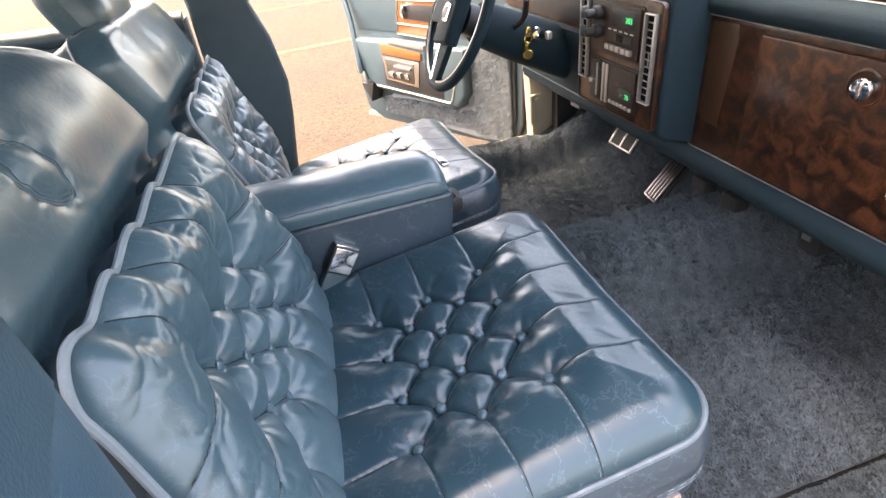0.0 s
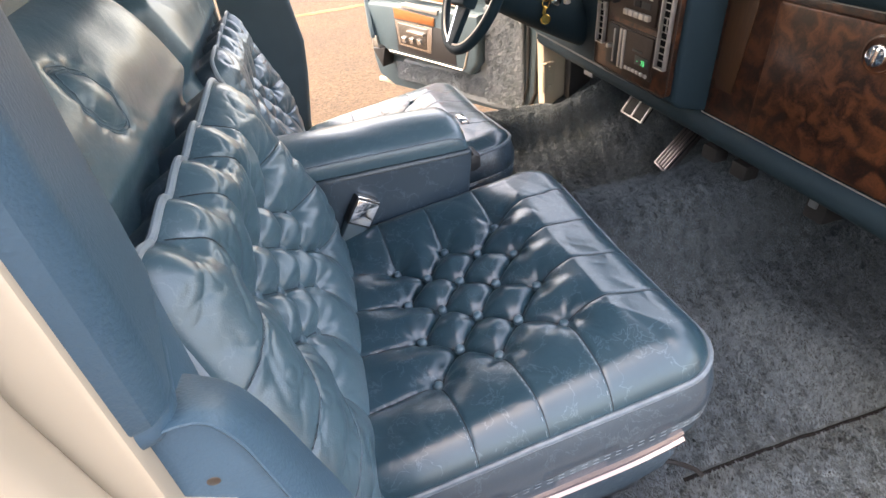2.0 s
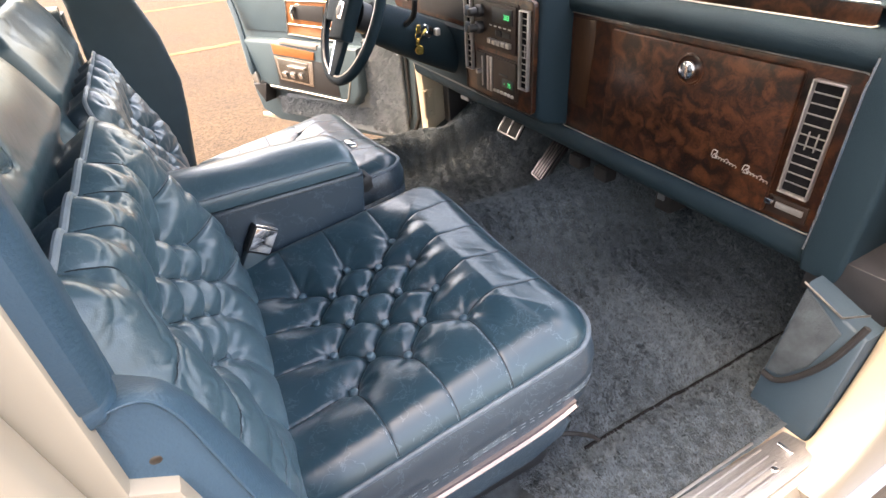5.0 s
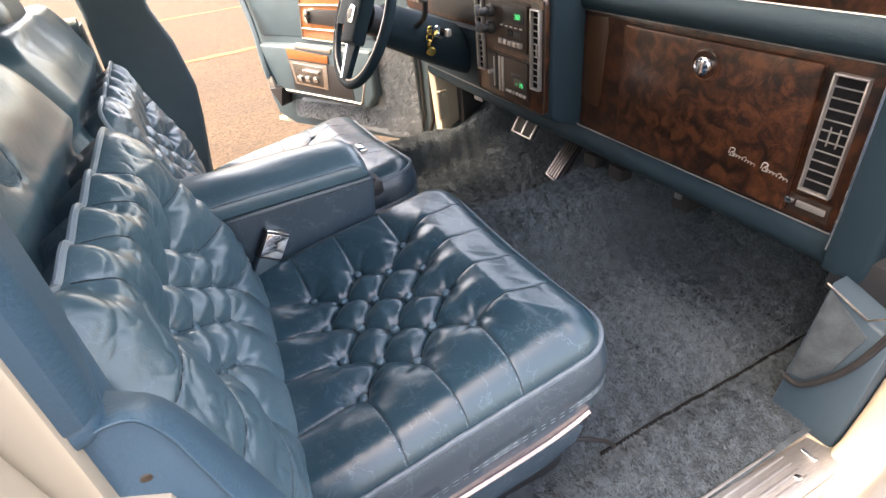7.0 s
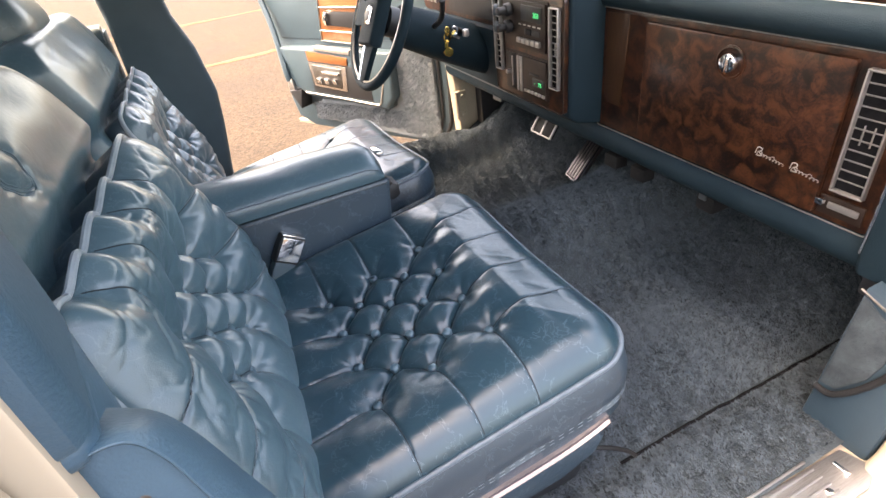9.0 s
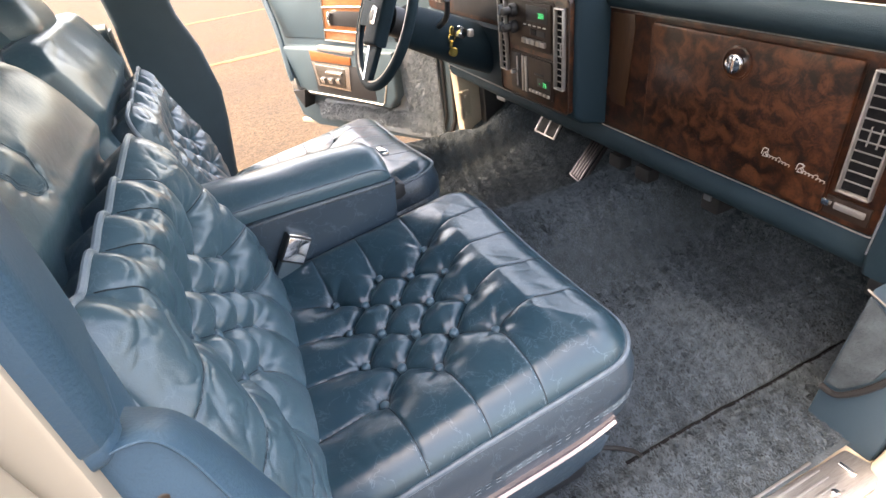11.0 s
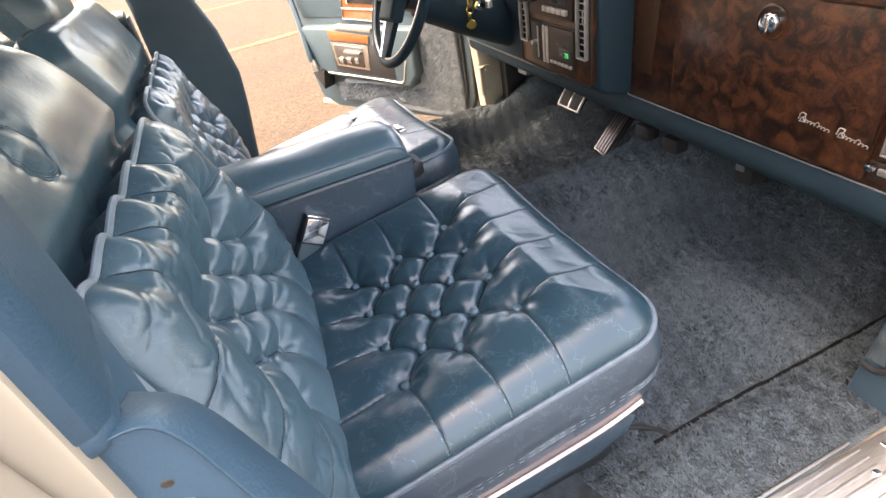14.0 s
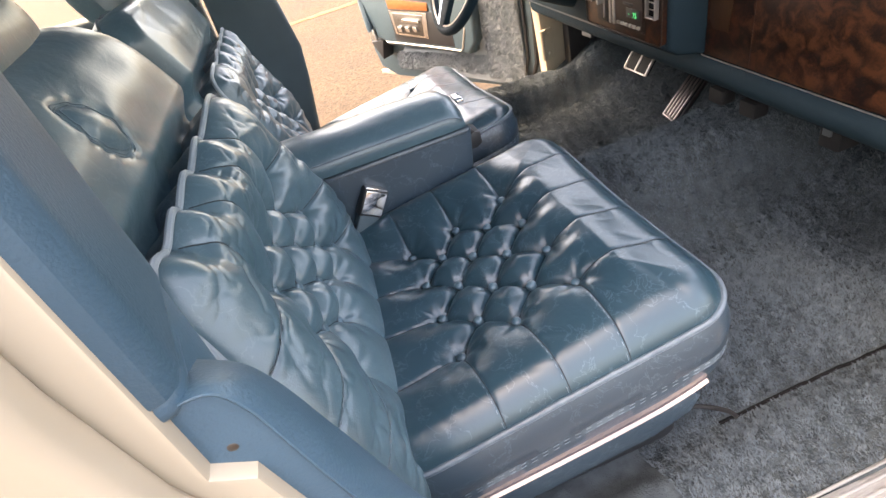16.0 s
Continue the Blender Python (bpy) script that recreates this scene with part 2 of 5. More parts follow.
def tube(points, r, sides=8, closed=False, bm=None):
    """A round bar along points; r may be one radius or one for each point."""
    out = bm or bmesh.new()
    pts = [Vector(p) for p in points]
    n = len(pts)
    rings = []
    ref = None
    for i, p in enumerate(pts):
        a, b = pts[(i - 1) % n if closed else max(i - 1, 0)], pts[(i + 1) % n if closed else min(i + 1, n - 1)]
        d = (b - a).normalized()
        if ref is None:
            ref = d.orthogonal().normalized()
        ref = (ref - d * ref.dot(d)).normalized()
        s = d.cross(ref)
        rad = r[i] if isinstance(r, (list, tuple)) else r
        rings.append([out.verts.new(p + rad * (math.cos(2 * math.pi * k / sides) * ref + math.sin(2 * math.pi * k / sides) * s)) for k in range(sides)])
    for i in range(n if closed else n - 1):
        for k in range(sides):
            out.faces.new((rings[i][k], rings[i][(k + 1) % sides], rings[(i + 1) % n][(k + 1) % sides], rings[(i + 1) % n][k]))
    if not closed:
        out.faces.new(rings[0][::-1])
        out.faces.new(rings[-1])
    return out


def lathe(profile, m, sides=24, bm=None):
    """Turns (radius, height) pairs round the z axis of m."""
    out = bm or bmesh.new()
    rings = [[out.verts.new(m @ Vector((r * math.cos(2 * math.pi * k / sides), r * math.sin(2 * math.pi * k / sides), h))) for k in range(sides)] for r, h in profile]
    for a, b in zip(rings, rings[1:]):
        for k in range(sides):
            out.faces.new((a[k], a[(k + 1) % sides], b[(k + 1) % sides], b[k]))
    out.faces.new(rings[0][::-1])
    out.faces.new(rings[-1])
    return out


def sheet(points):
    """A grid of points (array n x m x 3) as a surface."""
    out = bmesh.new()
    n, m = points.shape[:2]
    v = [[out.verts.new(points[i, j]) for j in range(m)] for i in range(n)]
    for i in range(n - 1):
        for j in range(m - 1):
            out.faces.new((v[i][j], v[i + 1][j], v[i + 1][j + 1], v[i][j + 1]))
    return out


def curve_pts(ctrl, n=12):
    """Catmull-Rom points through the controls."""
    c = [Vector(ctrl[0])] + [Vector(p) for p in ctrl] + [Vector(ctrl[-1])]
    out = []
    for i in range(1, len(c) - 2):
        for k in range(n):
            t = k / n
            a, b, d, e = c[i - 1], c[i], c[i + 1], c[i + 2]
            out.append(0.5 * (2 * b + (d - a) * t + (2 * a - 5 * b + 4 * d - e) * t * t + (3 * b - a - 3 * d + e) * t ** 3))
    out.append(c[-2])
    return out


def seg_dist(x, y, a, b):
    """Distance of points to a segment, and how far along it they lie."""
    ax, ay = a
    dx, dy = b[0] - ax, b[1] - ay
    t = np.clip(((x - ax) * dx + (y - ay) * dy) / (dx * dx + dy * dy), 0, 1)
    return np.hypot(x - ax - t * dx, y - ay - t * dy), t


def wobble(x, y, s, seed=0.0):
    """Smooth unevenness in -1 to 1 from summed waves."""
    z = np.zeros_like(x)
    for k in range(5):
        a = 2.4 * k + seed
        z += np.sin(s * (1 + 0.6 * k) * (x * math.cos(a) + y * math.sin(a)) + 1.7 * k + seed) / (1 + 0.6 * k)
    return z / 2.4


# ---- ground and shell of the car ----
YC = 0.05
gm = bmesh.new()
bmesh.ops.create_grid(gm, x_segments=2, y_segments=2, size=400)
tagged(part("ground", gm, ASPHALT), "sun-bleached tan asphalt of a parking lot", "ground", kind="structure")


def strip(name, y0, x0, x1, width, seed, label):
    """A ragged strip of dry weeds along a joint of the asphalt."""
    rnd = random.Random(seed)
    out = bmesh.new()
    rows = []
    n = 160
    for i in range(n + 1):
        x = x0 + (x1 - x0) * i / n
        y = y0 + 0.02 * (x - x0) + 0.02 * math.sin(3 * x) + rnd.uniform(-0.01, 0.01)
        w = width * rnd.uniform(0.35, 1.0)
        rows.append([out.verts.new((x, y - w, 0.004)), out.verts.new((x, y, 0.012 + rnd.uniform(0, 0.012))), out.verts.new((x, y + w, 0.004))])
    for a, b in zip(rows, rows[1:]):
        out.faces.new((a[0], b[0], b[1], a[1]))
        out.faces.new((a[1], b[1], b[2], a[2]))
    tagged(part(name, out, TAR), label, "weed strip", kind="stuff")


strip("weed_strip", 5.45, -6, 8, 0.09, 3, "dry tan weeds growing along an asphalt joint")
strip("weed_strip", 9.4, -8, 12, 0.10, 5, "dry tan weeds growing along an asphalt joint")


def sstep(a, b, x):
    t = np.clip((x - a) / (b - a), 0, 1)
    return t * t * (3 - 2 * t)


def floor_z(x, y):
    """Height of the carpet: wells, tunnel, toe board and the rolls over both sills."""
    z = np.full_like(x, 0.315)
    tun = np.exp(-(np.abs(y + 0.035) / 0.15) ** 4) * (0.165 + 0.05 * sstep(0.3, 0.9, x))
    z = z + tun
    z += 0.62 * np.clip(x - 0.86, 0, 1) * sstep(0.10, 0.0, y) + 0.75 * np.clip(np.sqrt((x - 0.60) ** 2 + 0.004) + x - 0.60 - 0.02, 0, 2) * 0.5 * sstep(-0.19, -0.27, y) + (0.42 * np.clip(x - 0.62, 0, 1) + 0.55 * np.clip(x - 0.47, 0, 1)) * sstep(0.02, 0.12, y)
    z += 0.05 * sstep(0.40, 0.62, y) * sstep(0.30, 0.55, x) * 0.4
    z += 0.035 * sstep(-0.63, -0.70, y)
    z += (0.110 + 0.008 * wobble(x, y, 26, 3)) * np.exp(-(np.abs(y - 0.71 + 0.05 * sstep(0.3, 0.6, x)) / 0.058) ** 3) + 0.05 * sstep(0.70, 0.78, y)
    z += 0.004 * wobble(x, y, 9) + 0.003 * wobble(x, y, 31, 2) + 0.0032 * wobble(x, y, 90, 5)
    return z


gx, gy = np.meshgrid(np.linspace(-1.3, 1.12, 350), np.linspace(-0.80, 0.84, 240), indexing="ij")
floor = tagged(part("floor", sheet(np.stack([gx, gy, floor_z(gx, gy)], -1)), CARPET), "deep blue-grey shag carpet over the car floor", "carpet", kind="structure")


def pile(n, x0, x1, y0, y1, seed, length, zf):
    """Short bent tufts of carpet."""
    rng = np.random.default_rng(seed)
    x, y = rng.uniform(x0, x1, n), rng.uniform(y0, y1, n)
    ok = (np.abs(y + 0.632 + 0.02 * np.maximum(x - 0.35, 0)) > 0.006) | (x < -0.01) | (x > 0.56)
    x, y = x[ok], y[ok]
    n = len(x)
    z = zf(x, y) - 0.001
    clump = wobble(x, y, 95, 1) + 0.7 * wobble(x, y, 210, 4)
    lean = 2.2 + 1.4 * wobble(x, y, 11, 1) + 1.3 * wobble(x, y, 130, 6) + rng.uniform(-1.2, 1.2, n)
    amt = rng.uniform(0.4, 1.1, n) * length
    ln = length * rng.uniform(0.6, 1.1, n) * (0.9 + 0.22 * clump)
    side = rng.uniform(0, 6.28, n)
    w = rng.uniform(0.0006, 0.0011, n)
    sx, sy = np.cos(side) * w, np.sin(side) * w
    dx, dy = np.cos(lean) * amt, np.sin(lean) * amt
    a = np.stack([x - sx, y - sy, z], -1)
    b = np.stack([x + sx, y + sy, z], -1)
    c = np.stack([x + sx + dx * 0.4, y + sy + dy * 0.4, z + ln * 0.7], -1)
    d = np.stack([x - sx + dx * 0.4, y - sy + dy * 0.4, z + ln * 0.7], -1)
    e = np.stack([x + dx, y + dy, z + ln], -1)
    v = np.stack([a, b, c, d, e], 1).reshape(-1, 3)
    k = np.arange(n) * 5
    q = np.stack([k, k + 1, k + 2, k + 3], -1)
    t = np.stack([k + 3, k + 2, k + 4], -1)
    me = bpy.data.meshes.new("carpet_pile")
    me.vertices.add(len(v))
    me.vertices.foreach_set("co", v.ravel())
    me.loops.add(7 * n)
    me.loops.foreach_set("vertex_index", np.concatenate([q, t], 1).ravel())
    me.polygons.add(2 * n)
    st = np.stack([np.arange(n) * 7, np.arange(n) * 7 + 4], -1).ravel()
    me.polygons.foreach_set("loop_start", st)
    me.update(calc_edges=True)
    me.validate()
    return me


PILE = mat("carpet fibre", (0.056, 0.071, 0.084), 1.0, spots=(0.112, 0.136, 0.153), scale=70, mix=0.8, spec=0.0, detail=6)
me = pile(520000, -0.15, 0.92, -0.79, 0.80, 4, 0.0065, floor_z)
me.materials.append(PILE)
tagged(new("carpet_pile", me), "blue-grey carpet fibres standing on the floor", "carpet", kind="stuff")
cb = tube([(x, -0.632 - 0.02 * (x > 0.35) * (x - 0.35), float(floor_z(np.array([x]), np.array([-0.632]))[0]) + 0.001) for x in np.linspace(-0.01, 0.56, 30)], 0.0035, 6)
tagged(part("carpet_edge", cb, FELT), "dark bound edge between floor carpet and sill carpet", "carpet edge", kind="structure")
wire = tube(curve_pts([(-0.06, -0.60, 0.36), (-0.02, -0.612, 0.345), (0.0, -0.635, 0.35), (0.005, -0.65, 0.35)]), 0.004, 6)
tagged(part("cable", wire, RUBBER), "thin black cable at the seat base on the carpet", "cable")

# sills and body shell
def xz(y0, y1):
    return lambda p, q, r: (p, r, q)


sill = prism([(-1.2, 0.10), (0.50, 0.10), (0.50, 0.342), (-1.2, 0.342)], -0.88, -0.775, xz(0, 0), 0.012)
tagged(part("wall_sill_near", sill, CREAM), "cream painted door sill", "sill", kind="structure")
sill = prism([(-1.2, 0.10), (0.55, 0.10), (0.55, 0.375), (-1.2, 0.375)], 0.80, 0.90, xz(0, 0), 0.012)
tagged(part("wall_sill_far", sill, CREAM), "cream painted door sill", "sill", kind="structure")

plate = thing("sill_plate", "scuffed bright metal sill plate screwed over the cream door sill", "sill plate", (0, -0.82, 0.35))
pm = prism([(-0.95, -0.868), (0.26, -0.868), (0.288, -0.858), (0.298, -0.84), (0.288, -0.804), (-0.95, -0.772)], 0.343, 0.353, lambda p, q, r: (p, q, r), 0.003)
base = part("tread", pm, BRUSHED, plate)
for k in range(5):
    part("rib", box((-0.95, -0.852 + 0.014 * k, 0.352), (0.22, -0.847 + 0.014 * k, 0.3555), 0.0015), BRUSHED, plate)
part("stud", box((0.252, -0.842, 0.352), (0.260, -0.815, 0.356), 0.002), CHROME, plate)
sc = lathe([(0.007, 0.0), (0.0065, 0.002), (0.003, 0.003)], Matrix.Translation((0.205, -0.845, 0.353)), 14)
part("screw", sc, CHROME, plate)

# roof, pillars, far wall and glass close the cabin
rx, ry = np.meshgrid(np.linspace(-1.6, 0.34, 24), np.linspace(-0.72, 0.82, 24), indexing="ij")
rz = 1.40 - 0.05 * ((ry - YC) / 0.77) ** 4 - 0.06 * np.abs((rx + 0.6) / 1.0) ** 3
top = sheet(np.stack([rx, ry, rz], -1))
bmesh.ops.solidify(top, geom=top.faces[:], thickness=0.04)
tagged(part("ceiling", top, LINER), "blue cloth headliner of the car roof", "headliner", kind="structure")
for i, (y, s) in enumerate(((-0.735, -1), (0.835, 1))):
    r = prism([(-1.7, 1.30), (0.30, 1.33), (0.32, 1.38), (-1.7, 1.38)], y - 0.04, y + 0.04, xz(0, 0), 0.012)
    tagged(part("trim_roof_rail", r, CREAM), "cream roof rail above the doors", "roof rail", kind="structure")
    a = tube([(0.30, y, 1.36), (0.60, y + 0.02 * s, 1.13), (0.82, y + 0.05 * s, 0.95)], [0.03, 0.035, 0.045], 8)
    tagged(part("trim_a_pillar", a, PLASTIC), "blue covered windscreen pillar", "pillar", kind="structure")
fw = prism([(1.08, 0.20), (1.14, 0.20), (0.90, 0.98), (0.84, 0.98)], -0.80, 0.90, xz(0, 0), 0.0)
tagged(part("wall_front", fw, DARK), "dark bulkhead behind the dashboard", "bulkhead", kind="structure")
wsx = np.array([[(0.84, y, 0.985), (0.33, YC + (y - YC) * 0.92, 1.36)] for y in np.linspace(-0.78, 0.88, 9)])
ws = tagged(part("window_1", sheet(wsx), GLASS), "clear windscreen glass above the dashboard", "windscreen", kind="structure")
ws.visible_shadow = False
bonnet = prism([(0.86, 0.93), (2.2, 0.86), (2.3, 0.50), (0.86, 0.50)], -0.85, 0.95, xz(0, 0), 0.04, 3)
tagged(part("wall_bonnet", bonnet, CREAM), "cream bonnet ahead of the windscreen", "bonnet", kind="structure")
rb = prism([(-1.35, 0.30), (-1.25, 0.30), (-1.50, 0.98), (-1.95, 1.00), (-1.95, 0.30)], -0.74, 0.84, xz(0, 0), 0.02)
tagged(part("wall_rear", rb, PLASTIC), "blue rear end of the cabin", "rear wall", kind="structure")


# ---- seats ----
def rr_loop(x0, x1, y0, y1, r, n=14):
    """A rounded rectangle as a closed list of pairs; r for (x1,y1), (x0,y1), (x0,y0), (x1,y0)."""
    out = []
    for (cx, cy, a0), rad in zip(((x1, y1, 0), (x0, y1, 90), (x0, y0, 180), (x1, y0, 270)), r):
        sx, sy = (-1 if cx == x1 else 1), (-1 if cy == y1 else 1)
        for k in range(n + 1):
            a = radians(a0 + 90 * k / n)
            out.append((cx + sx * rad + rad * math.cos(a), cy + sy * rad + rad * math.sin(a)))
    return out


def densify(loop, step=0.008):
    out = []
    for a, b in zip(loop, loop[1:] + loop[:1]):
        d = math.hypot(b[0] - a[0], b[1] - a[1])
        for k in range(max(1, int(d / step))):
            t = k / max(1, int(d / step))
            out.append((a[0] + (b[0] - a[0]) * t, a[1] + (b[1] - a[1]) * t))
    return out


def rr_clamp(x, y, x0, x1, y0, y1, r):
    """Pulls points into a rounded rectangle; also gives their depth inside it."""
    cx, cy, hx, hy = (x0 + x1) / 2, (y0 + y1) / 2, (x1 - x0) / 2, (y1 - y0) / 2
    px, py = x - cx, y - cy
    qx, qy = np.abs(px) - hx + r, np.abs(py) - hy + r
    out = np.hypot(np.maximum(qx, 0), np.maximum(qy, 0))
    sd = out + np.minimum(np.maximum(qx, qy), 0) - r
    k = np.where(out > r, r / np.maximum(out, 1e-9), 1)
    nx = np.where(qx > 0, np.sign(px) * (hx - r + qx * k), px)
    ny = np.where(qy > 0, np.sign(py) * (hy - r + qy * k), py)
    return nx + cx, ny + cy, np.maximum(-sd, 0)


def tuft(x, y, d_edge, links, seams, rise, reach, fine=(), power=0.72):
    """Relief of deep buttoning: round puffs between folds, and seams (with their fade) that grow shallow towards the edge."""
    k = 0.0065
    acc = np.exp(-(1.7 * d_edge + 0.001) / k)
    line = np.full_like(x, 1.0)
    for a, b in links:
        d, t = seg_dist(x, y, a, b)
        acc += np.exp(-d / k)
        line = np.minimum(line, d)
    for a, b, f0, f1 in seams:
        d, t = seg_dist(x, y, a, b)
        acc += np.exp(-(d + f0 + (f1 - f0) * t ** 0.8) / k)
        line = np.minimum(line, d + 0.0015 * t)
    u = np.clip(-k * np.log(acc) / reach, 0, 1)
    h = rise * (1 - (1 - u) ** 2) ** power
    for a, b in fine:
        h = h - 0.0012 * np.exp(-(seg_dist(x, y, a, b)[0] / 0.004) ** 2)
    return h - 0.0022 * np.exp(-(line / 0.0028) ** 2)


def crinkle(x, y, s, seed=0.0):
    """Thin raised creases of slack leather, 0 to 1."""
    return (1 - np.abs(wobble(x + 0.01 * wobble(y, x, 0.7 * s, seed), y, s, seed))) ** 5


def pleats(x, y, buttons):
    """Small gathers round each button."""
    h = np.zeros_like(x)
    for k, (a, b) in enumerate(buttons):
        d = np.hypot(x - a, y - b)
        th = np.arctan2(y - b, x - a)
        h += 0.0011 * np.sin(7 * th + 1.3 * k + 30 * d) * np.exp(-((d - 0.026) / 0.016) ** 2)
        h -= 0.004 * np.exp(-(d / 0.010) ** 2)
    return h


def lattice(full, half, qf, qh):
    """Buttons in rows of four and three, and the folds that join neighbours."""
    bt = [(x, q) for x in full for q in qf] + [(x, q) for x in half for q in qh]
    ln = [(a, b) for a in bt for b in bt if a < b and 0.03 < abs(a[0] - b[0]) < 0.08 and 0.03 < abs(a[1] - b[1]) < 0.06]
    return bt, ln


def seat(name, label, cy, hw, s, dx, dz, bw, bq, bo, turn, flare, crest, wing, puff):
    """A buttoned leather armchair-like car seat; s is +1 where the inner side lies towards +y."""
    th = thing(name, label, "car seat", (dx - 0.25, cy, 0.32), group="front seats")

    def P(x, q, z):
        return (x + dx, cy + s * q, z + dz)

    k = hw / 0.265
    qf = [0.130 * k, 0.043 * k, -0.045 * k, -0.133 * k]
    qh = [0.086 * k, 0.0, -0.089 * k]
    full, half = [-0.186, -0.283, -0.374], [-0.236, -0.328]
    bt, ln = lattice(full, half, qf, qh)
    x0, x1 = -0.53, -0.022
    seams = [((x, qf[3]), (x + (0.012 if x < -0.2 else 0.0), -hw), 0.010, 0.10) for x in full] + [((x, qf[0]), (x - 0.01, hw), 0.0, 0.07) for x in full]
    seams += [((full[0], q), (x1, q * 1.12 + 0.01), 0.012, 0.14) for q in qf] + [((full[2], q), (x0, q * 1.25), 0.0, 0.07) for q in qf]

    def top(x, q, d):
        base = 0.607 + 0.27 * (np.minimum(x, -0.13) + 0.283) + 0.02 * np.maximum(x + 0.13, 0)
        edge = 0.605 + 0.13 * (x + 0.30) + 0.085 * np.maximum(q, 0)
        b = sstep(0, 0.15, d)
        z = edge + (base + 0.010 - edge) * b + 0.012 * np.sqrt(1 - (1 - np.clip(d / 0.05, 0, 1)) ** 2) - 0.016
        z = z + (tuft(x, q, d, ln, seams, 0.033, 0.080) + pleats(x, q, bt)) * puff ** 2
        dry = np.abs(np.sin(55 * (x + 0.7 * q) + 4 * wobble(x, q, 9, 2))) ** 14 * sstep(0.1, 0.5, wobble(x, q, 17, 5))
        far_ = sstep(0.03, 0.07, np.hypot(np.maximum(np.abs(x + 0.28) - 0.09, 0), np.maximum(np.abs(q) - 0.13, 0)))
        return z - (0.0007 * dry + 0.0006 * crinkle(x, q, 30, cy) * far_) * sstep(0.0, 0.05, d) + 0.0014 * wobble(x, q, 26, cy)

    g, h = np.meshgrid(np.linspace(x0, x1, 230), np.linspace(-hw, hw, 230), indexing="ij")
    X, Q, D = rr_clamp(g, h, x0, x1, -hw, hw, 0.065)
    Z = top(X, Q, D)
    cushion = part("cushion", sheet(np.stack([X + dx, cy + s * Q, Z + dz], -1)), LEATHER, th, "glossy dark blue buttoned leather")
    loop = densify(rr_loop(x0, x1, -hw, hw, [0.065] * 4))
    la = np.array(loop)
    lz = top(la[:, 0], la[:, 1], np.zeros(len(la)))
    cx = (x0 + x1) / 2
    nrm = []
    for i in range(len(loop)):
        a, b = loop[i - 1], loop[(i + 1) % len(loop)]
        t = Vector((b[0] - a[0], b[1] - a[1])).normalized()
        nrm.append((t.y, -t.x))
    out = bmesh.new()
    rings = []
    prof = [(-0.001, 0.001), (0.006, -0.010), (0.013, -0.032), (0.013, -0.058), (0.009, -0.064), (0.013, -0.072), (0.008, -0.098), (-0.012, -0.112)]
    for o, dzz in prof:
        rings.append([out.verts.new(P(x + nx * o, q + ny * o, z + dzz + 0.002 * math.sin(40 * x + 30 * q) * (o > 0.01))) for (x, q), (nx, ny), z in zip(loop, nrm, lz)])
    n = len(loop)
    for a, b in zip(rings, rings[1:]):
        for i in range(n):
            out.faces.new((a[i], a[(i + 1) % n], b[(i + 1) % n], b[i]))
    part("boxing", out, LEATHER_SIDE, th, "smooth blue side panel of the cushion")
    part("piping", tube([P(x + nx * 0.002, q + ny * 0.002, z + 0.002) for (x, q), (nx, ny), z in zip(loop, nrm, lz)], 0.0042, 8, True), PIPING, th)
    st = bmesh.new()
    for off in (-0.0625, -0.0695):
        for i in range(0, n - 1):
            if i % 2 == 0:
                (xa, qa), (na, nb) = loop[i], nrm[i]
                (xb, qb), (nc, nd) = loop[i + 1], nrm[i + 1]
                tube([P(xa + na * 0.0125, qa + nb * 0.0125, lz[i] + off), P(xb + nc * 0.0125, qb + nd * 0.0125, lz[i + 1] + off)], 0.00045, 4, bm=st)
    for a, b, _, _ in seams[:3]:
        m = 26
        for i in range(3, m):
            if i % 2:
                pp = []
                for t in (i / m, (i + 0.7) / m):
                    x, q = a[0] + (b[0] - a[0]) * t - 0.0035, a[1] + (b[1] - a[1]) * t
                    _, _, d = rr_clamp(np.array([x]), np.array([q]), x0, x1, -hw, hw, 0.065)
                    pp.append(P(x, q, float(top(np.array([x]), np.array([q]), d)[0]) + 0.0006))
                tube(pp, 0.00045, 4, bm=st)
    # thin dark lines along the folds between buttons and along the seams
    sm_ = bmesh.new()
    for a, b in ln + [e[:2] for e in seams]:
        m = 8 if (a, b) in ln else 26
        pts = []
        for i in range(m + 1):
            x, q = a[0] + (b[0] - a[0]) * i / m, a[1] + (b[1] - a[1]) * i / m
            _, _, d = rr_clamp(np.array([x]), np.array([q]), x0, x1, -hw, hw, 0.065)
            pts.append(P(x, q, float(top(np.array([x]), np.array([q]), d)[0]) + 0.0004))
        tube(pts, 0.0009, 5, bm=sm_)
    part("seam", sm_, FOLD_LINE, th)
    for x, q in bt:
        _, _, d = rr_clamp(np.array([x]), np.array([q]), x0, x1, -hw, hw, 0.065)
        z = float(top(np.array([x]), np.array([q]), d)[0])
        part("button", lathe([(0.0066, -0.004), (0.0078, 0.0035), (0.0070, 0.0062), (0.0050, 0.0078), (0.0022, 0.0085)], Matrix.Translation(P(x, q, z + 0.005)) @ pose(0, 0, 0, 0, -12, 0), 14), BUTTON_SHINE, th)
    # base under the cushion with its bright side strip
    part("seat_base", box(P(x0 + 0.03, -hw + 0.03, 0.33), P(-0.085, hw - 0.03, 0.505), 0.02), DARK, th)
    sb = prism([(-0.56, 0.410), (-0.16, 0.440), (-0.10, 0.462), (-0.085, 0.490), (-0.10, 0.505), (-0.56, 0.475)], -hw - 0.012, -hw + 0.03, lambda p, q, r: P(p, r, q), 0.006)
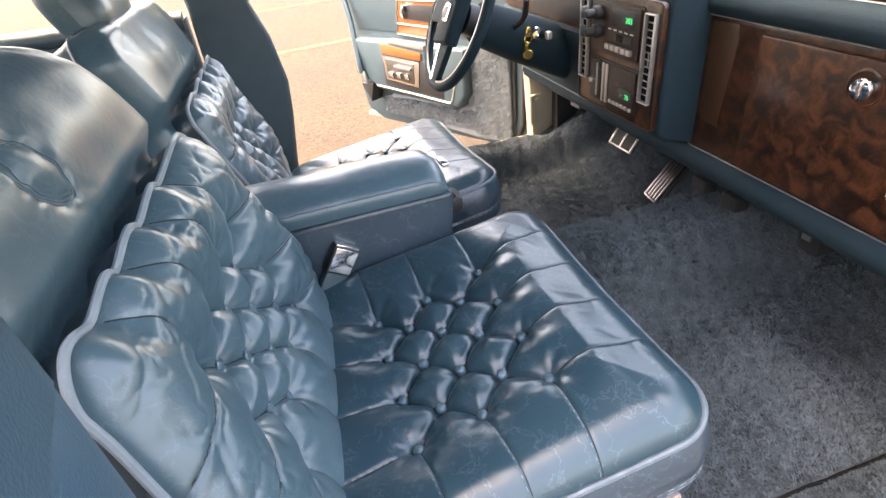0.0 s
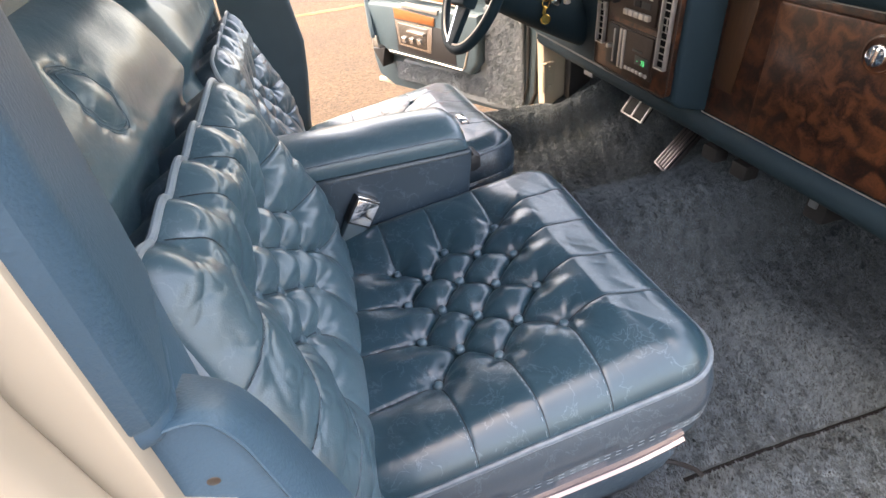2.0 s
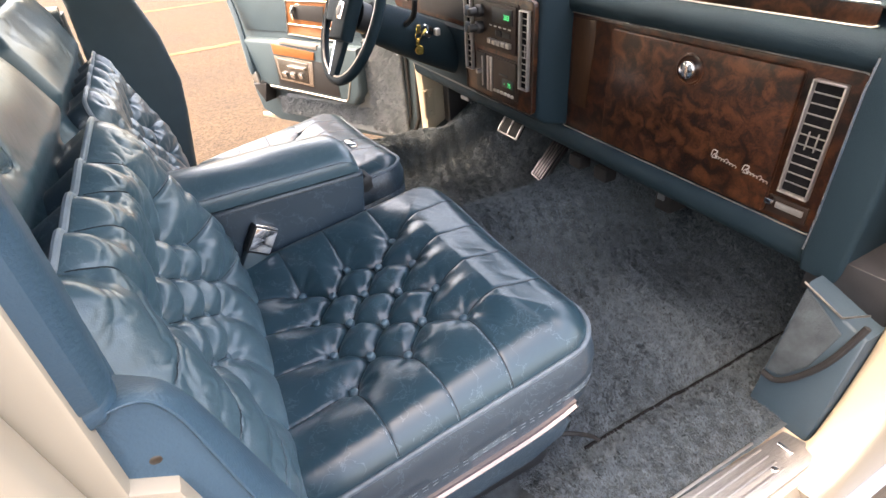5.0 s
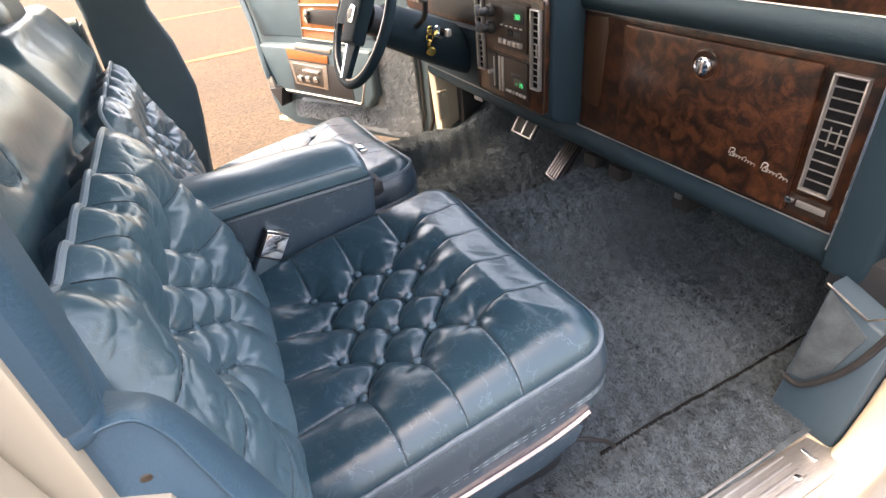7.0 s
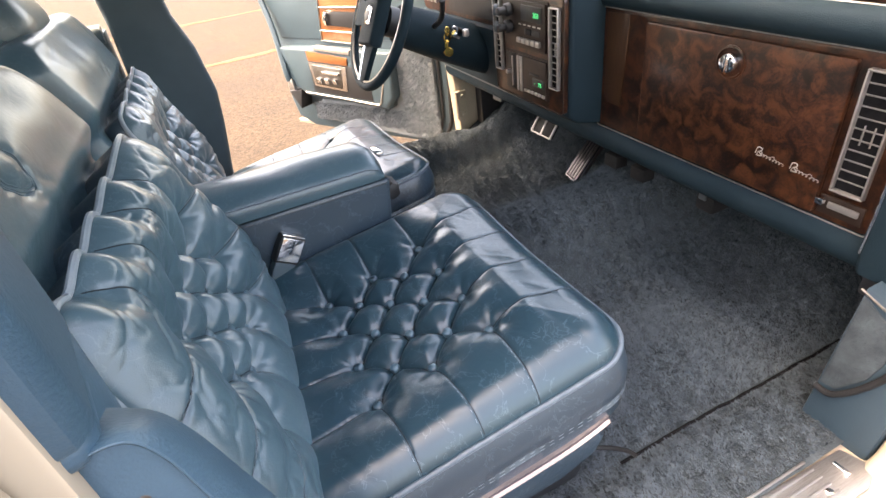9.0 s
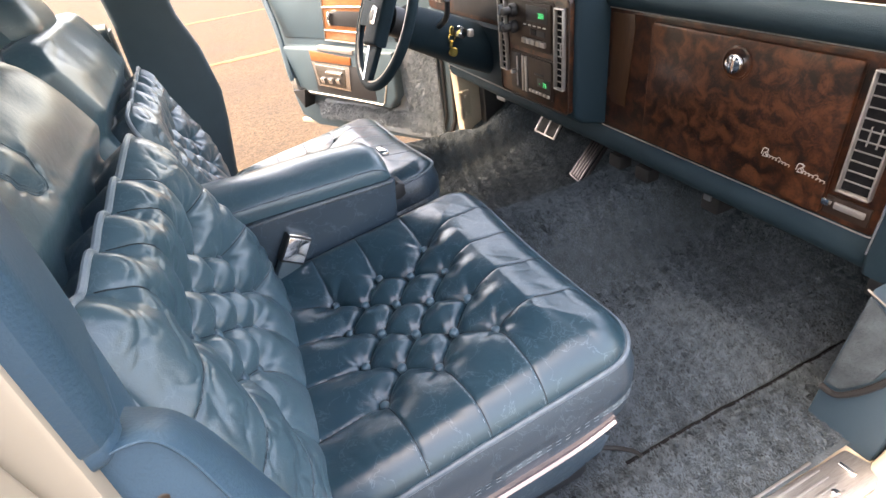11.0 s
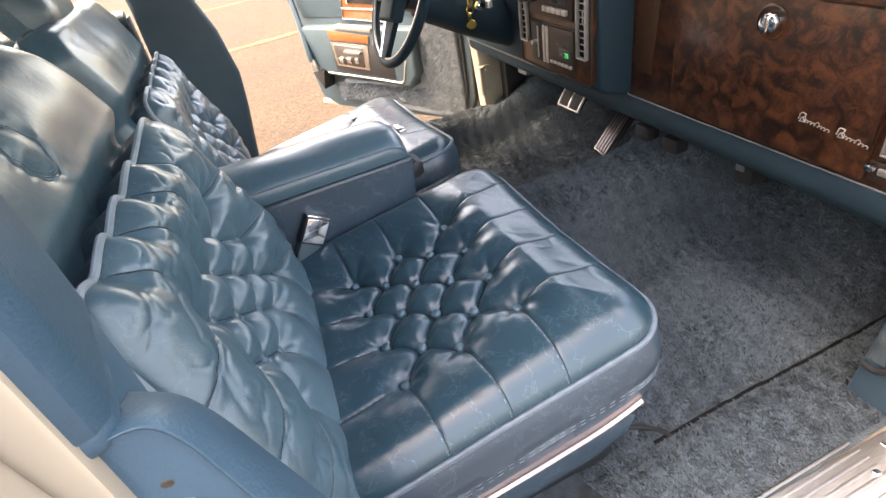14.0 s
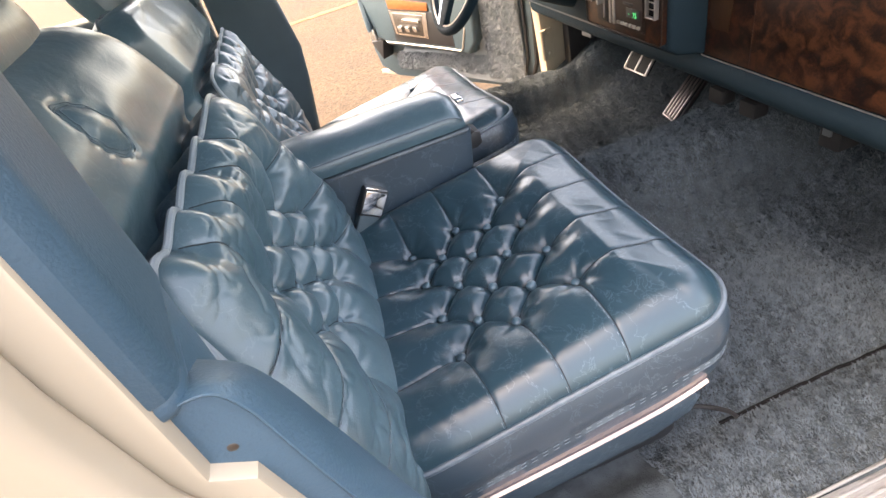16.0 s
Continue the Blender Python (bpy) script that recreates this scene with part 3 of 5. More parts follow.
    part("side_cover", sb, LEATHER_SIDE, th, "blue plastic valance under the cushion")
    cs = curve_pts([(x, 0, z) for x, z in ((-0.56, 0.474), (-0.35, 0.487), (-0.18, 0.503), (-0.115, 0.516), (-0.082, 0.527))], 8)
    o2 = bmesh.new()
    rows = []
    for c in cs:
        rows.append([o2.verts.new(P(c.x, -hw - a, c.z + b)) for a, b in ((0.006, -0.012), (0.015, -0.009), (0.018, -0.002), (0.013, 0.0), (0.014, 0.007), (0.004, 0.009))])
    for a, b in zip(rows, rows[1:]):
        for i in range(6):
            o2.faces.new((a[i], a[(i + 1) % 6], b[(i + 1) % 6], b[i]))
    o2.faces.new(rows[0])
    o2.faces.new(rows[-1])
    part("trim_strip", o2, TRIM, th, "bright chrome side strip")

    # backrest: coordinates p up the slope, q across, h out of it
    U, N, B = Vector((-0.42, 0, 1)).normalized(), Vector((1, 0, 0.42)).normalized(), Vector((-0.4616, 0, 0.58))

    def R(p, q, h):
        v = B + U * p + N * h
        return P(v.x + bo, q, v.z)

    def Rn(p, q, h):
        c = np.stack([B.x + U.x * p + N.x * h + dx + bo, cy + s * q, B.z + U.z * p + N.z * h + dz], -1)
        return c

    bl = 0.252
    qf, qh = [0.130, 0.043, -0.045, -0.133], [0.086, 0.0, -0.089]
    pf, ph = [0.275, 0.190, 0.105], [0.232, 0.147]
    bt2 = [(p, q) for p in pf for q in qf] + [(p, q) for p in ph for q in qh]
    ln2 = [(a, b) for a in bt2 for b in bt2 if a < b and 0.02 < abs(a[0] - b[0]) < 0.06 and 0.02 < abs(a[1] - b[1]) < 0.06]
    p0, p1 = -0.05, 0.388
    ends = [0.080, -0.016, -0.100, -0.174]
    seams2 = [((pf[0], q), (pf[0] + 0.06, q * 0.5 + e_ * 0.5 + 0.004), 0.0, 0.026) for q, e_ in zip(qf, ends)]
    seams2 += [((pf[0] + 0.06, q * 0.5 + e_ * 0.5 + 0.004), (p1, e_), 0.026, 0.054) for q, e_ in zip(qf, ends)]
    seams2 += [((p, qf[0]), (p + e_, bw), 0.0, 0.075) for p, e_ in zip(pf, (-0.012, -0.028, -0.03))]
    outer = [((p, qf[3]), (p - 0.012, -bl)) for p in pf]
    seams2 += [((p, qf[3]), (p - 0.012, -bl), 0.0, 0.110) for p in pf]
    seams2 += [((pf[2], q), (p0, q), 0.0, 0.06) for q in qf]
    cuts = [bw + 0.015] + ends + [-bl - 0.01]

    def lobes(q):
        """0 at the low points of the wavy top edge, 1 between them."""
        out = np.zeros_like(q)
        for hi, lo in zip(cuts, cuts[1:]):
            out = np.maximum(out, np.sin(math.pi * np.clip((q - lo) / (hi - lo), 0, 1)) ** 1.6)
        return out

    def spread(p, q):
        """The outer side widens towards the seat."""
        return q - wing * np.clip(-q / bl, 0, 1) ** 1.5 * sstep(0.40, 0.12, p)

    def lean(p, q):
        """Where the rim of the pillow lies."""
        return 0.004 + turn * q - 0.050 * (1 - sstep(-0.06, 0.16, p)) + (0.012 * lobes(q) + 0.002) * sstep(p1 - 0.12, p1, p)

    def face(p, q, d):
        r = np.clip(d / 0.05, 0, 1)
        side = sstep(0.15, 0.19, np.abs(q))
        ring = np.clip(side + sstep(0.29, 0.33, p), 0, 1)
        h = lean(p, q) + 0.012 * np.sqrt(1 - (1 - r) ** 2) - 0.020 * np.exp(-((p - 0.18) / 0.12) ** 4 - (q / 0.16) ** 4)
        h = h + puff * tuft(p, q, (0.62 - 0.30 * sstep(p1 - 0.12, p1 - 0.02, p)) * d, ln2, seams2, 0.030, 0.062, outer)
        gather = np.abs(np.sin(62 * p + 25 * np.abs(q) + 3 * wobble(p, q, 16, cy))) ** 3 * side * sstep(0.34, 0.24, p)
        long_ = np.abs(np.sin(75 * q + 5 * wobble(p, q, 12, 3))) ** 6 * sstep(0.29, 0.31, p)
        wr = -0.0026 * gather - 0.0009 * long_ - 0.0026 * crinkle(p, q, 34, 2 + cy) * ring - 0.0014 * crinkle(p, q, 80, cy) * ring
        return h + (wr + 0.9 * pleats(p, q, bt2)) * sstep(0, 0.03, d) + 0.0022 * wobble(p, q, 22, 3 + cy) * ring

    def rise(p, q):
        return p + (0.012 * lobes(q) - 0.008) * sstep(0.31, p1, p)

    g, h = np.meshgrid(np.linspace(p0, p1, 230), np.linspace(-bl, bw, 260), indexing="ij")
    X, Q, D = rr_clamp(g, h, p0, p1, -bl, bw, 0.035)
    part("back_pillow", sheet(Rn(rise(X, Q), spread(X, Q), face(X, Q, D))), LEATHER_LIT, th, "loose buttoned leather pillow with scalloped top edge")
    lp = densify(rr_loop(p0, p1, -bl, bw, [0.035] * 4), 0.006)
    lpa = np.array(lp)
    ra, hz = rise(lpa[:, 0], lpa[:, 1]), face(lpa[:, 0], lpa[:, 1], np.zeros(len(lpa)))
    sq = spread(lpa[:, 0], lpa[:, 1])
    part("piping", tube([R(a + 0.002 * (a > 0.35), b * 1.006, z + 0.0025) for a, b, z in zip(ra, sq, hz)], 0.0042, 8, True), PALE_PIPING, th)
    out = bmesh.new()
    rings = []
    for sh, hh in ((0.0, 0.0), (0.004, -0.010), (0.012, -0.028), (0.02, -0.05), (0.05, -0.09)):
        rings.append([out.verts.new(R((a - 0.18) * (1 - sh * 1.5) + 0.18 + 0.004 * math.sin(60 * b) * (sh > 0.003), b * (1 - sh * 1.6), z + hh + 0.006 * math.sin(45 * b + 1) * (sh > 0.01))) for a, b, z in zip(ra, sq, hz)])
    for a, b in zip(rings, rings[1:]):
        for i in range(len(lp)):
            out.faces.new((a[i], a[(i + 1) % len(lp)], b[(i + 1) % len(lp)], b[i]))
    part("pillow_boxing", out, LEATHER_SIDE, th, "wrinkled gusset behind the pillow edge")

    def on(p, q, up_=0.0004):
        _, _, d = rr_clamp(np.array([p]), np.array([q]), p0, p1, -bl, bw, 0.035)
        return R(float(rise(np.array([p]), np.array([q]))[0]), float(spread(np.array([p]), np.array([q]))[0]), float(face(np.array([p]), np.array([q]), d)[0]) + up_)

    # the same dark lines on the pillow folds and seams
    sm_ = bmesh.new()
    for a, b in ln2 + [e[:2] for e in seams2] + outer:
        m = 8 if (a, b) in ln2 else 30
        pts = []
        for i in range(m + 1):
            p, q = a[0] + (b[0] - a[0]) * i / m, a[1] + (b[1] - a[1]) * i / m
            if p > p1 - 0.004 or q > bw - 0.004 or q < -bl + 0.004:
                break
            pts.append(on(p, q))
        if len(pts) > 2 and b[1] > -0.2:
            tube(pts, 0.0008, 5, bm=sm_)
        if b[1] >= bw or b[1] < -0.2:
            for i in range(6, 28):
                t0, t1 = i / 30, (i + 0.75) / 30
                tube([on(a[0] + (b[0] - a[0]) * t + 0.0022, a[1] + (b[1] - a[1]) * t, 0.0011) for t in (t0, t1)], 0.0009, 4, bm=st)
    part("seam", sm_, FOLD_LINE, th)
    tagged(part("stitching", st, THREAD, th), kind="stuff")
    for p, q in bt2:
        part("button", lathe([(0.0062, -0.004), (0.0072, 0.002), (0.0060, 0.0045), (0.003, 0.0058)], Matrix.Translation(on(p, q, 0.001)) @ pose(0, 0, 0, 0, 67, 0), 12), BUTTON_SHINE, th)
    # the backrest itself, seen above the pillow
    rad, soft_ = (0.15, 0.06) if crest else (0.075, 0.032)
    g, h = np.meshgrid(np.linspace(-0.03, 0.588, 150), np.linspace(-bq, bq, 130), indexing="ij")
    X, Q, D = rr_clamp(g, h, -0.03, 0.588, -bq, bq, rad)
    r = np.clip(D / soft_, 0, 1)
    cq, cp = -0.060, 0.482
    ua, ub = (X - cp) * -0.88 + (Q - cq) * 0.47, (X - cp) * 0.47 + (Q - cq) * 0.88
    almond = np.abs(ub) / 0.029 + (np.abs(ua) / 0.042) ** 2
    H = -0.055 + 0.060 * np.sqrt(1 - (1 - r) ** 2) - 0.034 * (1 - sstep(0.385, 0.428, X)) + turn * Q * 0.8
    H += 0.012 * sstep(0.42, 0.50, X) * sstep(0.02, 0.14, D) + 0.0025 * wobble(X, Q, 24, 1 + cy)
    H += crest * (-0.0045 * np.exp(-((almond - 1) / 0.24) ** 2) + 0.0045 * np.exp(-(almond / 0.6) ** 2) - 0.0012 * np.sin(260 * ua + 3 * wobble(X, Q, 60)) * np.exp(-((almond - 1.1) / 0.5) ** 2))
    H += -0.0012 * np.abs(np.sin(Q * 60 + 25 * X + 7 * wobble(X, Q, 11))) ** 7 * sstep(0.1, 0.6, wobble(X, Q, 15, 4) + 0.3)
    wide = 1 + flare * sstep(0.36, 0.56, X)
    part("backrest", sheet(Rn(X, Q * wide, H)), LEATHER_LIT, th, "smooth worn blue leather upper backrest")
    lp = densify(rr_loop(-0.03, 0.588, -bq, bq, [rad] * 4), 0.012)
    out = bmesh.new()
    rings = []
    for sh, hh in ((0.0, 0.001), (0.004, -0.02), (0.006, -0.09), (0.03, -0.12)):
        rings.append([out.verts.new(R(a - sh * (a > 0.5), b * (1 - sh) * (1 + flare * float(sstep(0.36, 0.56, np.array(a)))), -0.055 - 0.034 * float(1 - sstep(0.385, 0.428, np.array(a))) + turn * b * 0.8 + hh)) for a, b in lp])
    for a, b in zip(rings, rings[1:]):
        for i in range(len(lp)):
            out.faces.new((a[i], a[(i + 1) % len(lp)], b[(i + 1) % len(lp)], b[i]))
    out.faces.new(rings[-1])
    part("back_shell", out, LEATHER_SIDE, th, "blue side panel of the backrest")
    if not crest:
        lower = lambda a: -0.055 - 0.034 * float(1 - sstep(0.385, 0.428, np.array(a)))
        part("piping", tube([R(a, b * (1 + flare * float(sstep(0.36, 0.56, np.array(a)))), lower(a) + turn * b * 0.8 + 0.004) for a, b in lp if a > 0.38], 0.0035, 6), PIPING, th)
    if crest:
        cr = bmesh.new()
        for ra_ in (0.86, 0.97, 1.08):
            pts = []
            for k in range(72):
                a = 2 * math.pi * k / 72
                la_ = 0.042 * ra_ * math.cos(a)
                lb_ = 0.029 * ra_ * math.sin(a) * abs(math.sin(a)) ** 0.6
                p, q = cp - 0.88 * la_ + 0.47 * lb_, cq + 0.47 * la_ + 0.88 * lb_
                near_ = np.argpartition(((X - p) ** 2 + (Q - q) ** 2).ravel(), 6)[:6]
                pts.append(R(p, q, float(H.ravel()[near_].mean())))
            tube(pts, 0.0009, 5, True, bm=cr)
        part("crest", cr, CREST, th, "embroidered almond-shaped crest")
    # head restraint
    hx, hy = np.meshgrid(np.linspace(0, 2 * math.pi, 49), np.linspace(-1, 1, 41), indexing="ij")
    e = np.sqrt(np.clip(1 - np.abs(hy) ** 5, 0, 1))
    ca, sa = np.cos(hx), np.sin(hx)
    pp = 0.628 + 0.075 * np.sign(ca) * np.abs(ca) ** 0.7 * (0.55 + 0.45 * e)
    hh = -0.055 + 0.058 * np.sign(sa) * np.abs(sa) ** 0.7 * e
    part("head_restraint", sheet(Rn(pp, hy * 0.145, hh)), LEATHER_LIT, th, "rounded blue leather head restraint")
    return th


seat("passenger_seat", "dark blue button-tufted leather passenger seat, creased and worn", -0.39, 0.268, 1, 0.0, 0.0, 0.248, 0.262, 0.0, 0.09, 0.0, 1.0, 0.070, 1.0)
seat("driver_seat", "dark blue button-tufted leather driver seat beside an open door", 0.405, 0.285, -1, 0.040, -0.040, 0.250, 0.290, -0.055, -0.03, 0.09, 0.0, 0.0, 0.75)

arm = thing("center_armrest", "blue leather folding center armrest between the seats", "armrest", (-0.35, -0.045, 0.6))
def pad_loft():
    """A padded top: crowned across, rounded down at its front end."""
    sec = [(-0.136, 0.744), (-0.139, 0.756), (-0.136, 0.772), (-0.124, 0.784), (-0.100, 0.793), (-0.070, 0.798), (-0.040, 0.797), (-0.012, 0.791), (0.012, 0.779), (0.022, 0.764), (0.022, 0.744)]
    out = bmesh.new()
    rows = []
    for i in range(41):
        t = i / 40
        x = -0.57 + 0.385 * t
        e = max(0.0, (x + 0.225) / 0.04)
        drop = 1 - math.sqrt(max(0.0, 1 - min(1.0, e) ** 2))
        rows.append([out.verts.new((x + 0.004 * math.sin(60 * y) * (t > 0.9), -0.058 + (y + 0.058) * (1 - 0.05 * drop), z - (z - 0.742) * 0.62 * drop + 0.0012 * math.sin(31 * x + 40 * y) * (z > 0.78))) for y, z in sec])
    for a, b in zip(rows, rows[1:]):
        for j in range(len(sec) - 1):
            out.faces.new((a[j], b[j], b[j + 1], a[j + 1]))
        out.faces.new((a[-1], b[-1], b[0], a[0]))
    out.faces.new(rows[-1])
    out.faces.new(rows[0][::-1])
    return out


# the lit leather tone carries the bright reflection on the top
part("pad", pad_loft(), LEATHER_LIT, arm, "smooth shiny leather top pad")
ab = prism([(-0.56, 0.56), (-0.195, 0.60), (-0.178, 0.735), (-0.182, 0.742), (-0.56, 0.742)], -0.134, 0.018, xz(0, 0), 0.010, 3)
part("box", ab, LEATHER_SIDE, arm, "dark blue lower half of the armrest")
part("piping", tube([(-0.55, -0.1375, 0.772), (-0.222, -0.1375, 0.772), (-0.200, -0.136, 0.766), (-0.190, -0.130, 0.756)], 0.0017, 6), PIPING, arm)
part("pull_strap", prism([(-0.19, 0.700), (-0.165, 0.712), (-0.152, 0.705), (-0.152, 0.682), (-0.165, 0.674), (-0.19, 0.676)], -0.10, -0.05, xz(0, 0), 0.004), DARK, arm, "black pull strap")
part("latch", box((-0.186, -0.10, 0.776), (-0.172, -0.06, 0.784), 0.002), CHROME, arm)

bk = thing("seat_belt_buckle", "chrome seat belt buckle on a blue sleeve between cushion and armrest", "seat belt", (-0.40, -0.155, 0.60))
bmx = pose(-0.452, -0.152, 0.600, 0, 34, 8)
part("sleeve", box((-0.021, -0.012, -0.03), (0.021, 0.012, 0.062), 0.006, m=bmx), VINYL, bk, "blue plastic sleeve")
bu = part("buckle", box((-0.024, -0.012, 0.056), (0.024, 0.012, 0.112), 0.004, m=bmx), DARK, bk)
part("tongue_slot", box((-0.022, -0.010, 0.109), (0.022, 0.010, 0.1145), 0.002, m=bmx), CHROME, bu)
part("face_plate", box((-0.021, -0.0145, 0.062), (0.021, -0.0115, 0.109), 0.003, m=bmx), CHROME, bu, "scratched chrome face")
part("press_button", box((0.0205, -0.008, 0.07), (0.0235, 0.008, 0.10), 0.002, m=bmx), CHROME, bu)


# ---- dashboard ----
DX = 0.43


def yz(p, q, r):
    """Outline in y and z, swept along x."""
    return (r, p, q)


dash = thing("dashboard", "blue padded dashboard with burl walnut panels and chrome edges", "dashboard", (0.55, YC, 0.6))
body = [(0.86, 1.005), (0.60, 1.022), (0.475, 1.018), (0.455, 1.010), (0.446, 0.999), (0.50, 0.985), (0.450, 0.968), (0.436, 0.966), (0.424, 0.961), (0.415, 0.952), (0.411, 0.940), (0.412, 0.928), (0.418, 0.919), (0.427, 0.914), (0.440, 0.913), (0.445, 0.640), (0.430, 0.637), (0.420, 0.629), (0.415, 0.615), (0.415, 0.598), (0.420, 0.584), (0.432, 0.573), (0.448, 0.570), (0.52, 0.60), (0.80, 0.66)]
part("body", prism(body, -0.685, 0.86, xz(0, 0), 0.0), PAD, dash)
cap = [(0.86, 1.01), (0.60, 1.026), (0.47, 1.022), (0.428, 1.000), (0.402, 0.955), (0.392, 0.90), (0.397, 0.70), (0.392, 0.63), (0.400, 0.585), (0.43, 0.565), (0.60, 0.60), (0.86, 0.62)]
part("end_cap", prism(cap, -0.755, -0.684, xz(0, 0), 0.010, 3), PAD, dash, "blue end of the dashboard")
part("trim_strip", tube([(0.395, -0.690, 0.945), (0.388, -0.690, 0.90), (0.393, -0.690, 0.70), (0.388, -0.690, 0.63)], 0.0028, 6), CHROME, dash)
part("top_wood", box((0.452, -0.645, 0.970), (0.456, 0.84, 0.999), 0.0015), WOOD, dash, "burl walnut strip in the padded top")
for z in (0.968, 1.001):
    part("trim_strip", tube([(0.449, 0.84, z), (0.449, -0.640, z), (0.449, -0.650, z - 0.004 if z > 0.99 else z + 0.004)], 0.0018, 6), SILVER, dash)

panel = part("wood_panel", prism(rr_loop(-0.676, -0.018, 0.637, 0.913, [0.012] * 4, 5), DX - 0.004, DX + 0.02, yz, 0.002), WOOD, dash, "polished burl walnut panel")
part("panel_trim", tube([(DX - 0.006, p, q) for p, q in rr_loop(-0.678, -0.016, 0.635, 0.915, [0.012] * 4, 5)], 0.0016, 6, True), SILVER, dash, "thin bright edge")
part("end_wood", prism([(-0.095, 0.70), (-0.05, 0.70), (-0.038, 0.72), (-0.038, 0.905), (-0.105, 0.907), (-0.11, 0.88)], DX - 0.0065, DX - 0.004, yz, 0.001), ENDWOOD, dash, "paler grained veneer strip")
glove = part("glove_box_door", prism(rr_loop(-0.588, -0.168, 0.646, 0.902, [0.006] * 4, 3), DX - 0.016, DX - 0.004, yz, 0.003), WOOD, dash, "burl walnut glove box door")
lk = Matrix.Translation((DX - 0.016, -0.381, 0.860)) @ pose(0, 0, 0, 0, -90, 0)
part("lock_bezel", lathe([(0.030, 0.0), (0.030, 0.003), (0.0265, 0.004), (0.025, 0.0012), (0.018, 0.001)], lk, 32), WOOD, glove)
knob = part("lock_knob", lathe([(0.0175, 0.0), (0.0175, 0.010), (0.0155, 0.013), (0.008, 0.0145)], lk, 32), CHROME, glove, "round chrome lock knob")
part("grip", box((DX - 0.036, -0.384, 0.846), (DX - 0.028, -0.378, 0.874), 0.002), CHROME, knob)
# flowing bright script drawn as plain strokes
scr = bmesh.new()
for y0, z0, length, n in ((-0.470, 0.7135, 0.050, 8), (-0.538, 0.7075, 0.046, 7)):
    pts = []
    for i in range(n * 8 + 1):
        t = i / 8
        tall = 1.9 if int(t) in (0, 4) else 1.0
        up_ = 0.0042 * tall * (0.5 - 0.5 * math.cos(2 * math.pi * t))
        pts.append((DX - 0.0175, y0 - length * t / n + 0.0024 * math.sin(2 * math.pi * t) - 0.35 * up_, z0 - 0.006 * t / n + up_))
    tube(pts, 0.00085, 5, bm=scr)
    tube(curve_pts([(DX - 0.0175, y0 + 0.004, z0 + 0.001), (DX - 0.0175, y0 + 0.001, z0 + 0.013), (DX - 0.0175, y0 - 0.008, z0 + 0.012), (DX - 0.0175, y0 - 0.004, z0 + 0.005), (DX - 0.0175, y0 - 0.009, z0 - 0.001), (DX - 0.0175, y0 + 0.002, z0 - 0.002)], 5), 0.0010, 5, bm=scr)
part("script_emblem", scr, SILVER, glove, "silver metal script emblem")


def vent(parent, y0, y1, z0, z1, x, rows, cols, tilt=0.0):
    """An air outlet: frame, dark box and blades."""
    fr = bmesh.new()
    w = 0.0036
    for lo, hi in (((y0, z0), (y1, z0 + w)), ((y0, z1 - w), (y1, z1)), ((y0, z0 + w), (y0 + w, z1 - w)), ((y1 - w, z0 + w), (y1, z1 - w))):
        box((x - 0.006, lo[0], lo[1]), (x + 0.006, hi[0], hi[1]), 0.0025, bm=fr)
    v = part("vent", fr, SILVER, parent, "silver framed air vent with black slots")
    part("backing", box((x + 0.0035, y0 + 0.002, z0 + 0.002), (x + 0.0055, y1 - 0.002, z1 - 0.002), 0), FELT, v)
    for i in range(1, rows):
        z = z0 + w + (z1 - z0 - 2 * w) * i / rows
        part("blade", box((x + 0.001, y0 + w, z - 0.0011), (x + 0.003, y1 - w, z + 0.0011), 0.0004), SILVER, v)
    for j in range(1, cols):
        y = y0 + w + (y1 - y0 - 2 * w) * j / cols
        part("divider", box((x + 0.0005, y - 0.001, z0 + (z1 - z0) * 0.42), (x + 0.003, y + 0.001, z0 + (z1 - z0) * 0.58), 0.0005), SILVER, v)
    return v


vent(dash, -0.655, -0.603, 0.695, 0.893, DX - 0.010, 11, 3)
part("slot_plate", box((DX - 0.008, -0.662, 0.648), (DX - 0.003, -0.590, 0.682), 0.002), FACE, dash)
part("slot", box((DX - 0.012, -0.656, 0.662), (DX - 0.007, -0.606, 0.674), 0.003), SILVER, dash)
part("slider", box((DX - 0.022, -0.604, 0.668), (DX - 0.006, -0.590, 0.680), 0.003), CHROME, dash, "small chrome slider")
part("knee_panel", prism([(0.418, 0.66), (0.405, 0.64), (0.41, 0.618), (0.44, 0.605), (0.46, 0.62)], 0.27, 0.86, xz(0, 0), 0.0), GREY, dash, "grey lower dash panel on the driver side")
for y in (0.0, -0.10):
    part("bracket", box((0.47, y - 0.048, 0.498), (0.51, y, 0.535), 0.005), RUBBER, dash, "small black bracket under the dash")

# centre pod
before_pod = set(dash.children)
SX = 0.325
pod = part("center_pod", prism([(SX + 0.008, 0.95), (SX + 0.02, 0.965), (0.45, 0.97), (0.45, 0.63), (SX + 0.03, 0.655), (SX + 0.008, 0.675)], -0.062, 0.272, xz(0, 0), 0.010, 3), PAD, dash, "blue padded centre pod")
stack = part("center_console", prism(rr_loop(-0.050, 0.262, 0.682, 0.948, [0.012] * 4, 4), SX - 0.004, SX + 0.02, yz, 0.003), WOOD, dash, "burl walnut instrument stack")
part("stack_trim", tube([(SX - 0.005, p, q) for p, q in rr_loop(-0.050, 0.262, 0.682, 0.948, [0.012] * 4, 4)], 0.0016, 6, True), FACE, stack)
vent(dash, -0.040, -0.004, 0.742, 0.928, SX - 0.0105, 12, 2)
vent(dash, 0.215, 0.250, 0.742, 0.928, SX - 0.0105, 12, 2)
